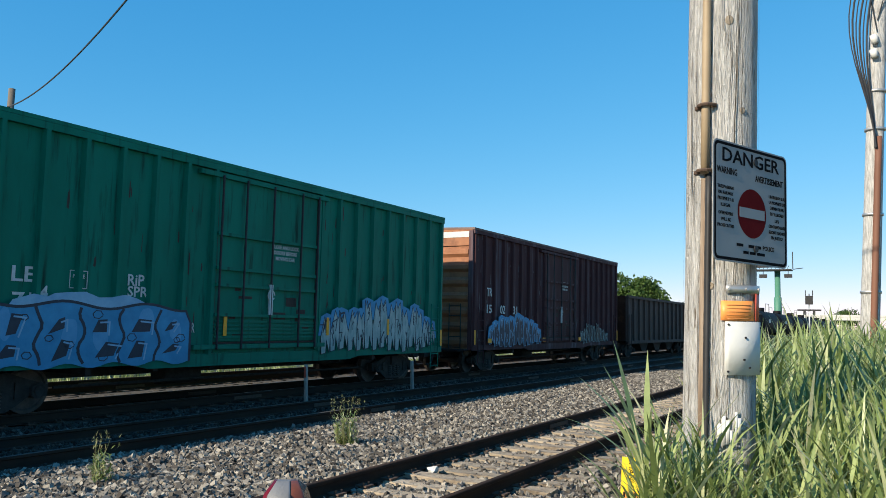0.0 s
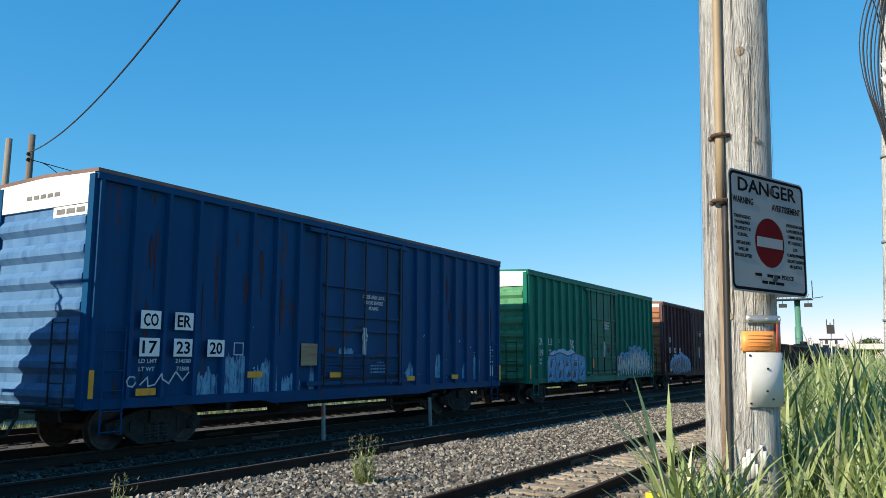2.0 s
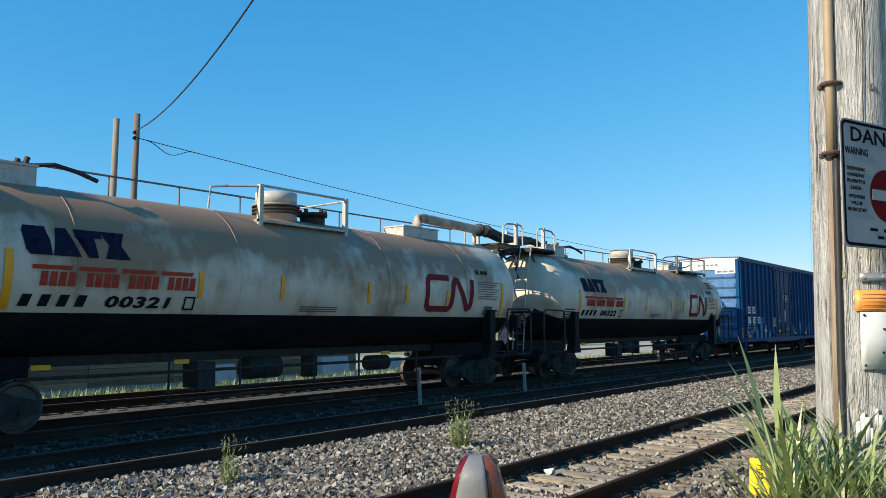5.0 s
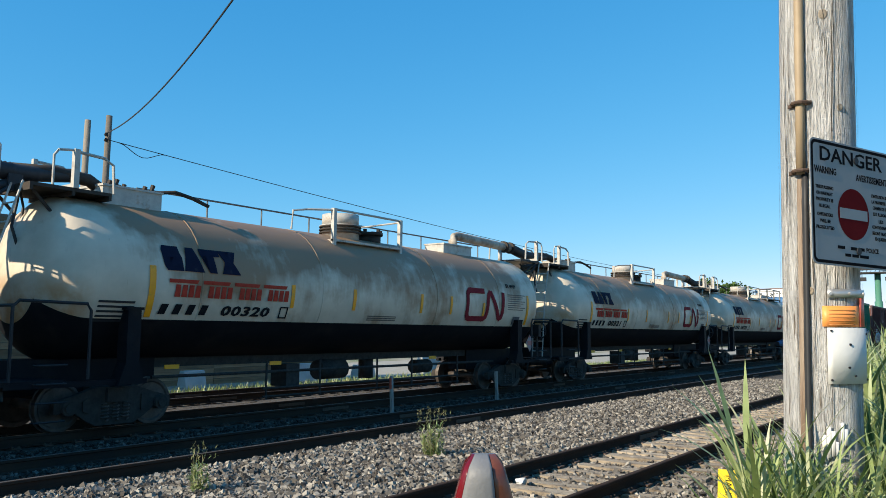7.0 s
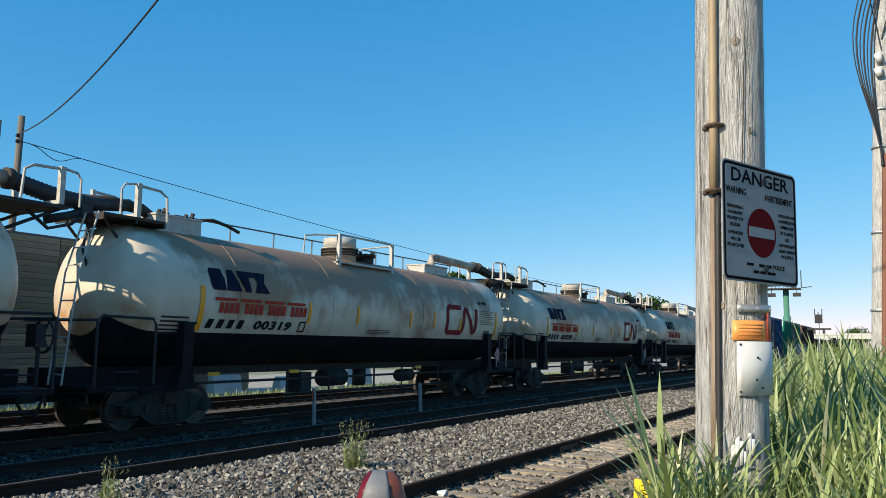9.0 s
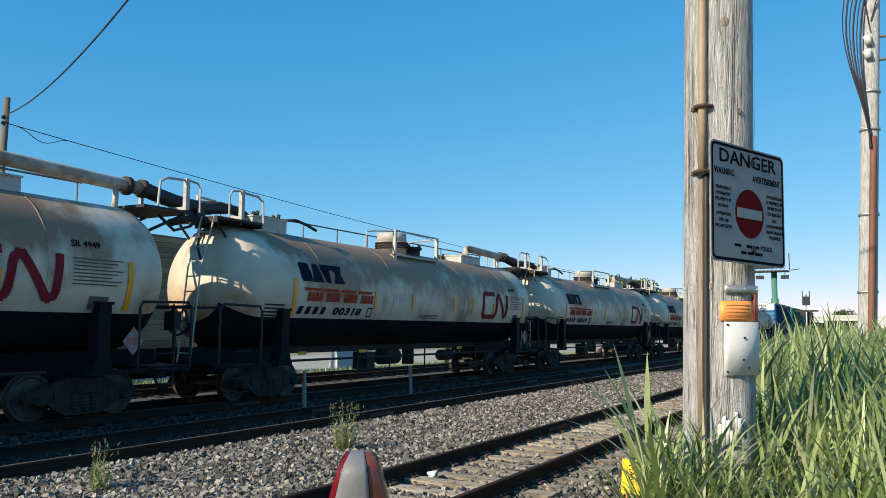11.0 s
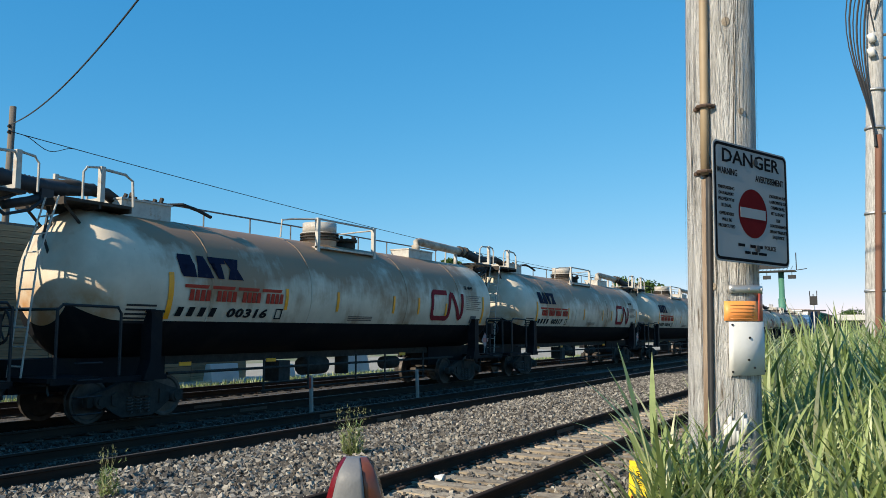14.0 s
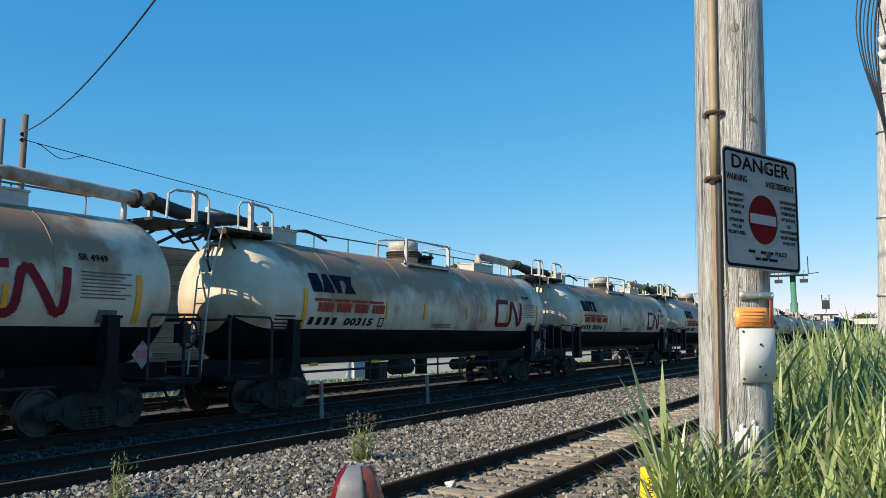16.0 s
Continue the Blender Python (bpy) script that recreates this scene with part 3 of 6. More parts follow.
def boxcar(label, y, length, top, paint, roof, end_top, seed, end_paint=None):
    car = thing("boxcar", label, "boxcar", pose(TX, y, 0), "cars of the freight train")
    h, rnd = length / 2, random.Random(seed)
    sill = 1.02
    bm = bmesh.new()
    prism(bm, [(-HW, sill), (HW, sill), (HW, top - .06), (0, top - .02), (-HW, top - .06)], "y", -h + .08, h - .08)
    part("body", bm, paint, car)
    bm = bmesh.new()
    prism(bm, [(-HW - .1, top - .07), (-HW - .1, top), (0, top + .05), (HW + .1, top), (HW + .1, top - .07), (0, top - .018)], "y", -h, h)
    part("roof", bm, roof, car)
    for s in (-1, 1):             # eave beam and side sill
        bm = bmesh.new()
        box(bm, s * HW - .02 * (s < 0), s * HW + .1 * s if s > 0 else s * HW, -h + .02, h - .02, top - .2, top - .075) if s > 0 else box(bm, -HW - .1, -HW, -h + .02, h - .02, top - .2, top - .075)
        part("top_chord", bm, paint, car)
        bm = bmesh.new()
        x0, x1 = (HW, HW + .07) if s > 0 else (-HW - .07, -HW)
        box(bm, x0, x1, -h + .02, h - .02, sill - .02, sill + .16)
        prism(bm, [(-h * .45, sill - .02), (h * .45, sill - .02), (h * .40, sill - .10), (-h * .40, sill - .10)], "x", x0, x1 - .01)
        part("side_sill", bm, paint, car)
    d0, d1 = -1.72, 1.78          # doorway
    posts = [-h + .12 + i * (h - 1.85 + d0 + 1.72) / 8 for i in range(9)] + [d1 + .12 + i * (h - .12 - d1 - .12) / 8 for i in range(9)]
    bm = bmesh.new()
    prism(bm, [(HW, -.075), (HW + .1, -.04), (HW + .1, .04), (HW, .075)], "z", sill + .14, top - .2)
    p0 = part("side_post", bm, paint, car, at=pose(0, posts[0], 0))
    for py in posts[1:]:
        again(p0, pose(0, py, 0))
    for py in posts:
        again(p0, pose(0, py, 0, 0, 0, 180))
    # plug door
    bm = bmesh.new()
    box(bm, HW, HW + .06, d0 + .08, d1 - .08, sill + .42, top - .32)
    door = part("door", bm, paint, car)
    bm = bmesh.new()               # pressed panel ribs low on the door
    box(bm, HW + .06, HW + .095, d0 + .1, d1 - .1, -.022, .022)
    rib = part("door_rib", bm, paint, door, at=pose(0, 0, sill + .5))
    for k in range(1, 5):
        again(rib, pose(0, 0, sill + .5 + k * .085))
    bm = bmesh.new()
    box(bm, HW + .06, HW + .14, d0 + .05, d1 - .05, -.035, .035)
    bar = part("door_bar", bm, paint, door, at=pose(0, 0, sill + .98))
    for z in (sill + 1.62, sill + 1.98, sill + 2.72):
        again(bar, pose(0, 0, z))
    bm = bmesh.new()
    tube(bm, [(HW + .15, 0, sill + .25), (HW + .15, 0, top - .30)], .026, 6)
    rod = part("lock_rod", bm, M["dark_metal"], door, at=pose(0, d0 + .12, 0))
    for yy in (d0 + .85, .02, d1 - .75, d1 - .12):
        again(rod, pose(0, yy, 0))
    bm = bmesh.new()               # dark rubber seal round the door
    for a, b, c, d in ((d0 + .05, d0 + .085, sill + .36, top - .27), (d1 - .085, d1 - .05, sill + .36, top - .27), (d0 + .085, d1 - .085, sill + .36, sill + .40), (d0 + .085, d1 - .085, top - .31, top - .27)):
        box(bm, HW + .001, HW + .075, a, b, c, d)
    part("door_seal", bm, M["grime"], door)
    bm = bmesh.new()               # ajar stains and rubbing marks low on the door
    rnd2 = random.Random(seed + 90)
    for k in range(9):
        yy, zz = rnd2.uniform(d0 + .2, d1 - .5), rnd2.uniform(sill + .5, sill + 1.6)
        box(bm, HW + .0605, HW + .064, yy, yy + rnd2.uniform(.15, .45), zz, zz + rnd2.uniform(.05, .22))
    tagged(part("scuff", bm, M["grime"], door), kind="stuff")
    bm = bmesh.new()
    for r0, r1 in ((.05, .3),):
        tube(bm, [(HW + .16, .02 + .11 * math.cos(a), sill + 1.45 + .11 * math.sin(a)) for a in (math.pi * k / 6 for k in range(12))], .015, 5)
        box(bm, HW + .12, HW + .17, -.03, .07, sill + 1.0, sill + 1.7)
    part("door_handle", bm, M["lettering"], door)
    bm = bmesh.new()
    for z in (sill + .30, top - .30):
        box(bm, HW, HW + .14, d0 - .5, d1 + .3, z - .05, z + .05)
    for yy in (d0, d1):
        box(bm, HW, HW + .09, yy - .06, yy + .06, sill + .2, top - .25)
    part("door_frame", bm, paint, car)
    # corrugated ends
    for s in (-1, 1):
        bm = bmesh.new()
        box(bm, -HW, HW, min(s * (h - .09), s * (h - .05)), max(s * (h - .09), s * (h - .05)), sill, top - .62)
        ew = part("end_wall", bm, end_paint or paint, car)
        bm = bmesh.new()
        prism(bm, [(s * (h - .06), -.19), (s * (h + .04), -.06), (s * (h + .04), .06), (s * (h - .06), .19)], "x", -HW + .13, HW - .13)
        z = sill + .25
        er = part("end_rib", bm, end_paint or paint, ew, at=pose(0, 0, z))
        while z + .52 < top - .75:
            z += .52
            again(er, pose(0, 0, z))
        bm = bmesh.new()
        prism(bm, [(-HW, top - .62), (HW, top - .62), (HW, top - .072), (0, top - .022), (-HW, top - .072)], "y", s * (h - .03) - .03, s * (h - .03) + .03)
        part("end_top_panel", bm, end_top, car)
        bm = bmesh.new()
        box(bm, HW - .12, HW + .04, s * (h - .03) - .05, s * (h - .03) + .05, sill, top - .1)
        part("corner_post", bm, paint, car)
        bm = bmesh.new()
        box(bm, -HW - .04, -HW + .12, s * (h - .03) - .05, s * (h - .03) + .05, sill, top - .1)
        part("corner_post", bm, paint, car)
        bm = bmesh.new()
        ya = s * (h - .55)
        for yy in (ya - .22, ya + .22):
            tube(bm, [(HW + .12, yy, .55), (HW + .12, yy, 2.5)], .018, 6)
        for k in range(6):
            tube(bm, [(HW + .12, ya - .22, .6 + k * .36), (HW + .12, ya + .22, .6 + k * .36)], .015, 5)
        part("side_ladder", bm, paint, car)
        bm = bmesh.new()
        for xx in (HW - .35, HW - .8):
            tube(bm, [(xx, s * (h + .10), 1.05), (xx, s * (h + .10), 2.6)], .018, 6)
        for k in range(5):
            tube(bm, [(HW - .8, s * (h + .10), 1.1 + k * .36), (HW - .35, s * (h + .10), 1.1 + k * .36)], .015, 5)
        box(bm, -HW + .1, HW - .1, min(s * h, s * (h + .3)), max(s * h, s * (h + .3)), 1.0, 1.05)
        part("end_ladder", bm, M["dark_metal"], car)
        coupler(car, s * (h + .35), s)
        truck(car, s * (h - 2.0))
    bm = bmesh.new()
    box(bm, -.25, .25, -h + .3, h - .3, .72, 1.0)
    for yy in (-4.5, -3, -1.5, 0, 1.5, 3, 4.5):
        box(bm, -HW + .05, HW - .05, yy - .06, yy + .06, .86, 1.02)
    tube(bm, [(.6, -2.2, .72), (.6, -1.2, .72)], .22, 12)
    tube(bm, [(.9, -4.8, .62), (.9, 4.8, .62)], .03, 6)
    part("underframe", bm, M["truck"], car)
    bm = bmesh.new()               # scrapes, drips and rust bleeding on the side sheets
    for k in range(150):
        yy, zz = rnd.uniform(-h + .3, h - .3), sill + .2 + (top - sill - .5) * rnd.random() ** 1.6
        if d0 - .1 < yy < d1 + .1:
            continue
        wd, ln = rnd.uniform(.015, .06), rnd.uniform(.05, .4)
        q = [bm.verts.new((HW + .0025, yy + a * wd, zz + b * ln)) for a, b in ((-.5, 0), (.3, -.08), (.5, .45), (.15, 1), (-.3, .8))]
        bm.faces.new(q)
    tagged(part("scrape", bm, M["grime"] if seed != 9 else M["lettering_dim"], car), kind="stuff")
    # reflective bars
    bars = [part("reflective_bar", b, M["reflex"], car) for b in (bmesh.new() for _ in range(1)) if plate(b, -.05, .05, 0, .5, HW + .102) is None]
    bars[0].matrix_basis = pose(0, h - .12, sill + .18)
    for yy in (-h + .12,):
        again(bars[0], pose(0, yy, sill + .18))
    return car, h, sill, top


def centre_text(car, lines, y, z, h, w, material, gap=1.5, x=HW + .075):
    for i, words in enumerate(lines):
        on_side(car, "stencil", words, y, z - i * h * gap, h, w * len(words) / max(len(q) for q in lines), x, material)


def smooth_loop(pts, times=2):
    """Corner cutting on a closed outline."""
    for _ in range(times):
        out = []
        for (ax, ay), (bx, by) in zip(pts, pts[1:] + pts[:1]):
            out += [(ax * .75 + bx * .25, ay * .75 + by * .25), (ax * .25 + bx * .75, ay * .25 + by * .75)]
        pts = out
    return pts


def lay_on_side(bm, x):
    for v in bm.verts:
        v.co = Vector((x + v.co.z, v.co.x, v.co.y))
    return bm


def layer(car, name, bm, x, material, label=""):
    return tagged(part(name, lay_on_side(bm, x), material, car, label), kind="stuff")


def block_piece(car, y0, y1, z0, z1, x, seed, n):
    """A large sprayed field of swollen blocks with dark dividing lines and wedges. Forms only."""
    rnd = random.Random(seed)
    w, hh, m = (y1 - y0) / n, z1 - z0, 6 * n
    up = [(y0 + (y1 - y0) * k / m, z1 - hh * (.05 + .05 * math.sin(k * .5) + (.22 if k in (0, m) else 0))) for k in range(m + 1)]
    low = [(y0 + (y1 - y0) * k / m, z0 + hh * .04 * (1 + math.sin(k * .9 + seed))) for k in range(m + 1)]
    field, pale, dark, trim, halo = (bmesh.new() for _ in range(5))
    for k in range(m):
        poly_plate(field, [low[k], low[k + 1], up[k + 1], up[k]], .003)
    for puff in range(3):          # sprayed puffs over the top edge
        cy, r = rnd.uniform(y0 + .8, y1 - .8), rnd.uniform(.3, .45)
        poly_plate(halo, [(cy + r * 1.6 * math.cos(q), z1 - .08 + r * .55 * math.sin(q) * rnd.uniform(.8, 1.1)) for q in (6.283 * k / 14 for k in range(14))], .0008 + .0008 * puff)
    stroke(dark, up, .05, .006)
    stroke(dark, [low[0], up[0]], .05, .006)
    stroke(dark, [low[-1], up[-1]], .06, .006)
    for i in range(n):
        a, b = y0 + w * i, y0 + w * (i + 1)
        if i:
            stroke(dark, smooth_loop([(a + w * .10 * math.sin(k * 1.7 + i), z0 + hh * (.05 + .88 * k / 6)) for k in range(7)], 1)[:-2], .055, .006)
        for cz in (.26, .64):      # wedges and slots between the blocks
            cy, q = a + w * rnd.uniform(.35, .65), rnd.uniform(-.5, .5)
            sw, sh = w * rnd.uniform(.16, .30), hh * rnd.uniform(.07, .15)
            wedge = [(cy - sw, z0 + hh * cz - sh), (cy + sw * rnd.uniform(.2, 1), z0 + hh * cz - sh * rnd.uniform(.2, 1)), (cy + sw, z0 + hh * cz + sh), (cy - sw * rnd.uniform(-.3, .6), z0 + hh * (cz + .08 * q) + sh)]
            poly_plate(dark, wedge, .006)
            stroke(trim, [(p[0] + .05, p[1] - .05) for p in wedge[1:]], .03, .007)
        r = w * .2                 # paler cloud inside the block
        cy, cz = a + w * rnd.uniform(.3, .7), z0 + hh * rnd.uniform(.3, .75)
        poly_plate(pale, smooth_loop([(cy + r * rnd.uniform(.7, 1.5) * math.cos(q), cz + r * 1.5 * rnd.uniform(.6, 1.4) * math.sin(q)) for q in (6.283 * k / 8 for k in range(8))], 2), .004)
        for _ in range(2):
            cy, cz, r = rnd.uniform(a + .15, b - .15), z0 + hh * rnd.uniform(.15, .85), rnd.uniform(.05, .09)
            stroke(dark, [(cy + r * 1.4 * math.cos(k), cz + r * math.sin(k)) for k in range(7)], .016, .006)
    layer(car, "graffiti_halo", halo, x - .003, M["graf_light"])
    bmesh.ops.remove_doubles(field, verts=field.verts, dist=.0002)
    part("graffiti", lay_on_side(field, x), M["graf_blue"], car, "blue sprayed graffiti with dark outlines")
    layer(car, "graffiti_accent", pale, x, M["graf_mid"])
    layer(car, "graffiti_line", dark, x, M["graf_dark"])
    layer(car, "graffiti_trim", trim, x, M["graf_light"])


def wild_piece(car, y0, y1, z0, z1, x, seed, n, fill, edge, halo, what):
    """Tall jagged sprayed strokes crowded side by side over a blurred rim. Forms only."""
    rnd = random.Random(seed)
    w, hh = (y1 - y0) / n, z1 - z0
    tops = [z0 + hh * (.50 + .42 * math.sin(math.pi * (i + .5) / n) ** .8 + rnd.uniform(-.14, .08)) for i in range(n)]
    rim, body, line = bmesh.new(), bmesh.new(), bmesh.new()
    for i in range(n):
        a, zt, ln = y0 + w * i, tops[i], rnd.uniform(-.1, .14)
        if halo:
            poly_plate(rim, [(a - .10, zt - .45), (a + w + .10, zt - .45), (a + w + .07 + ln, zt + .05), (a + w * .4 + ln, zt + .12), (a - .07 + ln, zt + .03)], .002 + .0003 * (i % 3))
        b0 = z0 + hh * rnd.uniform(.0, .12)
        pts = [(a + w * .08, b0), (a + w * .55, b0 + .03), (a + w * .62, b0 + hh * .22), (a + w * .95, b0 + .02), (a + w * 1.02, z0 + (zt - z0) * .55), (a + w * .8 + ln, zt), (a + w * .5 + ln, zt - hh * .12), (a + w * .2 + ln, zt + .03), (a, z0 + (zt - z0) * .5)]
        poly_plate(body, pts, .004 + .0004 * (i % 4))
        stroke(line, pts + pts[:1], .013, .0075)
        for _ in range(3):
            c, z = a + w * rnd.uniform(.15, .85), rnd.uniform(z0 + .1, zt - .25)
            stroke(line, [(c, z), (c + rnd.uniform(-.08, .08), z + rnd.uniform(.1, .3)), (c + rnd.uniform(-.12, .12), z + rnd.uniform(.15, .35))], rnd.uniform(.012, .04), .0078)
    if halo:
        layer(car, "graffiti_halo", rim, x - .001, halo)
    else:
        rim.free()
    layer(car, "graffiti", body, x, fill, what + " sprayed graffiti")
    layer(car, "graffiti_line", line, x, edge)


def poly_plate(bm, pts, d=.004):
    a = [bm.verts.new((p[0], p[1], 0)) for p in pts]
    b = [bm.verts.new((p[0], p[1], d)) for p in pts]
    bm.faces.new(b)
    for i in range(len(pts)):
        j = (i + 1) % len(pts)
        bm.faces.new((a[i], a[j], b[j], b[i]))


def stroke(bm, pts, w, d=.004):
    for i, ((x0, y0), (x1, y1)) in enumerate(zip(pts, pts[1:])):
        v = Vector((x1 - x0, y1 - y0))
        if v.length < 1e-6:
            continue
        v.normalize()
        n, e = Vector((-v.y, v.x)) * w / 2, v * w * .42
        poly_plate(bm, [(x0 - e.x - n.x, y0 - e.y - n.y), (x1 + e.x - n.x, y1 + e.y - n.y), (x1 + e.x + n.x, y1 + e.y + n.y), (x0 - e.x + n.x, y0 - e.y + n.y)], d + .0006 * (i % 3))


CARS = []
# green boxcar
car, h, sill, top = boxcar("green steel boxcar with blue and silver graffiti along its lower side", 99.87, 16.26, 5.30, M["green_car"], M["green_car"], M["white_paint"], 3, M["green_end"])
CARS.append((car, 99.87))
centre_text(car, ["CLOSE AND LOCK", "DOORS BEFORE", "MOVING CAR"], .55, 3.62, .09, .95, M["lettering"])
for words, y, z, hh, w in (("CR", -h + 1.25, 2.6, .26, .42), ("LE", -h + 2.25, 2.6, .26, .42), ("119", -h + 1.25, 2.16, .26, .55), ("71", -h + 2.25, 2.16, .26, .36), ("RiP", -3.62, 2.62, .22, .38), ("SPRE", -3.5, 2.4, .2, .6), ("WR", -2.25, 1.72, .2, .3), ("4", -5.5, 2.3, .24, .16), ("LD LMT", -h + 1.2, 1.9, .08, .42), ("LT WT", -h + 1.2, 1.75, .08, .36)):
    on_side(car, "stencil", words, y, z, hh, w, HW + .012, M["lettering"])
on_side(car, "stencil", "PLATE", -4.85, 2.62, .07, .24, HW + .012, M["lettering"])
on_side(car, "stencil", "F", -4.85, 2.50, .12, .08, HW + .012, M["lettering"])
bm = bmesh.new()
for a, b, c, d in ((-5.03, -4.67, 2.71, 2.725), (-5.03, -4.67, 2.40, 2.415), (-5.03, -5.015, 2.40, 2.725), (-4.685, -4.67, 2.40, 2.725)):
    plate(bm, a, b, c, d, HW + .004)
part("stencil_frame", bm, M["lettering"], car)
block_piece(car, -6.45, -2.3, .99, 2.17, HW + .104, 5, 5)
wild_piece(car, 1.95, 7.6, 1.04, 2.62, HW + .104, 6, 15, M["graf_white"], M["graf_dark"], M["graf_blue"], "silver and blue")
for yy in (-1.35, 2.2, 4.95):
    bm = bmesh.new()
    plate(bm, yy - .05, yy + .05, 1.55, 2.0, HW + .118)
    part("reflective_patch", bm, M["reflex"], car)

# blue boxcar
car, h, sill, top = boxcar("blue steel boxcar with rust streaks and pale blue patches", 81.4, 16.1, 5.34, M["blue_car"], M["roof_rust"], M["white_paint"], 4, M["blue_end"])
CARS.append((car, 81.4))
centre_text(car, ["CLOSE AND LOCK", "DOORS BEFORE", "MOVING"], .5, 3.55, .1, 1.0, M["lettering"])
for a, z in ((-h + 1.32, 2.64), (-h + 2.12, 2.64), (-h + 1.32, 2.12), (-h + 2.12, 2.12), (-h + 2.98, 2.12)):
    bm = bmesh.new()
    plate(bm, a - .23, a + .23, z - .175, z + .175, HW + .104)
    part("number_panel", bm, M["white_paint"], car)
bm = bmesh.new()
for a, b, c, d in ((3.48, 3.76, 2.23, 2.25), (3.48, 3.76, 1.98, 2.0), (3.48, 3.5, 2.0, 2.23), (3.74, 3.76, 2.0, 2.23)):
    plate(bm, -h + a, -h + b, c, d, HW + .104)
part("stencil_frame", bm, M["lettering"], car)
bm = bmesh.new()                   # scribbled white spray loops
stroke(bm, [(-h + 1.15 + .11 * k + .05 * math.sin(k * 2.1), 1.42 + .12 * math.sin(k * 1.9) + .02 * k) for k in range(11)], .028)
stroke(bm, [(-h + .95 + .1 * math.cos(k), 1.48 + .1 * math.sin(k)) for k in range(8)], .025)
part("scribble", lay_on_side(bm, HW + .106), M["lettering"], car, "white sprayed scribble")
for words, a, z in (("CO", -h + 1.32, 2.64), ("ER", -h + 2.12, 2.64), ("17", -h + 1.32, 2.12), ("23", -h + 2.12, 2.12), ("20", -h + 2.98, 2.12)):
    on_side(car, "car_number", words, a, z, .24, .34, HW + .114, M["letter_black"])
for words, a, z, w in (("LD LMT", -h + 1.3, 1.86, .42), ("LT WT", -h + 1.28, 1.71, .36), ("214500", -h + 2.14, 1.86, .38), ("71500", -h + 2.14, 1.71, .32)):
    on_side(car, "stencil", words, a, z, .08, w, HW + .104, M["lettering"])
rnd = random.Random(2)
for i, (a, b, z0, hi) in enumerate(((-h + 2.6, -h + 3.25, 1.08, 1.75), (-h + 3.3, -h + 4.15, 1.08, 2.05), (-h + 4.2, -h + 4.95, 1.08, 1.95), (-h + 5.1, -h + 5.75, 1.08, 1.6), (-2.0, -1.82, 1.1, 1.8),
                                    (-.95, -.35, 1.95, 2.25), (.42, 1.15, 1.5, 1.9), (2.2, 2.6, 1.3, 1.85), (3.8, 4.25, 1.35, 2.1), (5.45, 5.75, 1.3, 1.8), (6.2, 6.65, 1.25, 2.2))):
    cols, ph = 26, rnd.uniform(0, 9)
    pts = [(a, z0), (b, z0)]
    for k in range(cols + 1):
        u = 1 - k / cols
        zt = z0 + (hi - z0) * min(1.0, .62 + .3 * noise.noise(Vector((u * 2.6 + ph, i, 0))) + rnd.uniform(-.1, .22) + .15 * math.sin(math.pi * u))
        pts.append((a + (b - a) * u + (.004 if 0 < k < cols else 0) * (-1) ** k, zt))
    bm = bmesh.new()
    poly_plate(bm, pts, .003)
    part("paint_patch", lay_on_side(bm, HW + (.004 if not -1.7 < (a + b) / 2 < 1.7 else .064)), M["patch_blue"], car)
bm = bmesh.new()                   # rust bleeding down from the eaves
for k in range(22):
    a = rnd.uniform(-h + .9, -1.9) if k < 15 else rnd.uniform(2.0, h - .4)
    z, ln, wd = rnd.uniform(2.9, 4.6), rnd.uniform(.4, 1.5), rnd.uniform(.03, .11)
    poly_plate(bm, [(a - wd * .3, z - ln), (a + wd * .2, z - ln * .9), (a + wd * .6, z - ln * .3), (a + wd * .4, z), (a - wd * .2, z + ln * .15), (a - wd * .6, z - ln * .2)], .001 + .0005 * k)
layer(car, "rust_streaks", bm, HW + .002, M["rust_streak"])
bm = bmesh.new()                   # flecks and scratched notes
for k in range(34):
    a, z = rnd.uniform(-h + 2.5, h - 1), 1.2 + 1.5 * rnd.random() ** 1.7
    stroke(bm, [(a, z), (a + rnd.uniform(-.08, .08), z + rnd.uniform(-.02, .07))], rnd.uniform(.01, .03), .002)
layer(car, "paint_fleck", bm, HW + .006, M["graf_light"])
bm = bmesh.new()
box(bm, .35, HW - .1, -h - .012, -h + .0, top - .84, top - .64)
part("end_placard", bm, M["white_paint"], car)
bm = bmesh.new()
for k in range(3):
    box(bm, .45 + k * .3, .70 + k * .3, -h - .016, -h - .012, top - .79, top - .69)
for k in range(5):
    box(bm, -.55 + k * .22, -.39 + k * .22, -h - .006, -h + .0, top - .42, top - .34)
part("placard_writing", bm, M["rail_grey"], car)
bm = bmesh.new()
plate(bm, -2.42, -1.83, 1.75, 2.27, HW + .104)
part("grey_board", bm, M["boards"], car)
bm = bmesh.new()
for a, b, z in ((-h + 3.9, -h + 4.35, 1.5), (-1.35, -.9, 1.45), (2.1, 2.5, 1.3), (4.6, 5.0, 1.3), (-h + 1.05, -h + 1.5, 1.22)):
    plate(bm, a, b, z, z + .13, HW + .118)
part("reflective_patches", bm, M["reflex"], car)
bm = bmesh.new()
for i in range(6):
    plate(bm, h - .8, h - .55 + .1 * (i % 2), 2.3 - i * .1, 2.34 - i * .1, HW + .004)
plate(bm, h - .85, h - .45, 1.35, 1.7, HW + .004)
part("stencil_block", bm, M["lettering"], car)

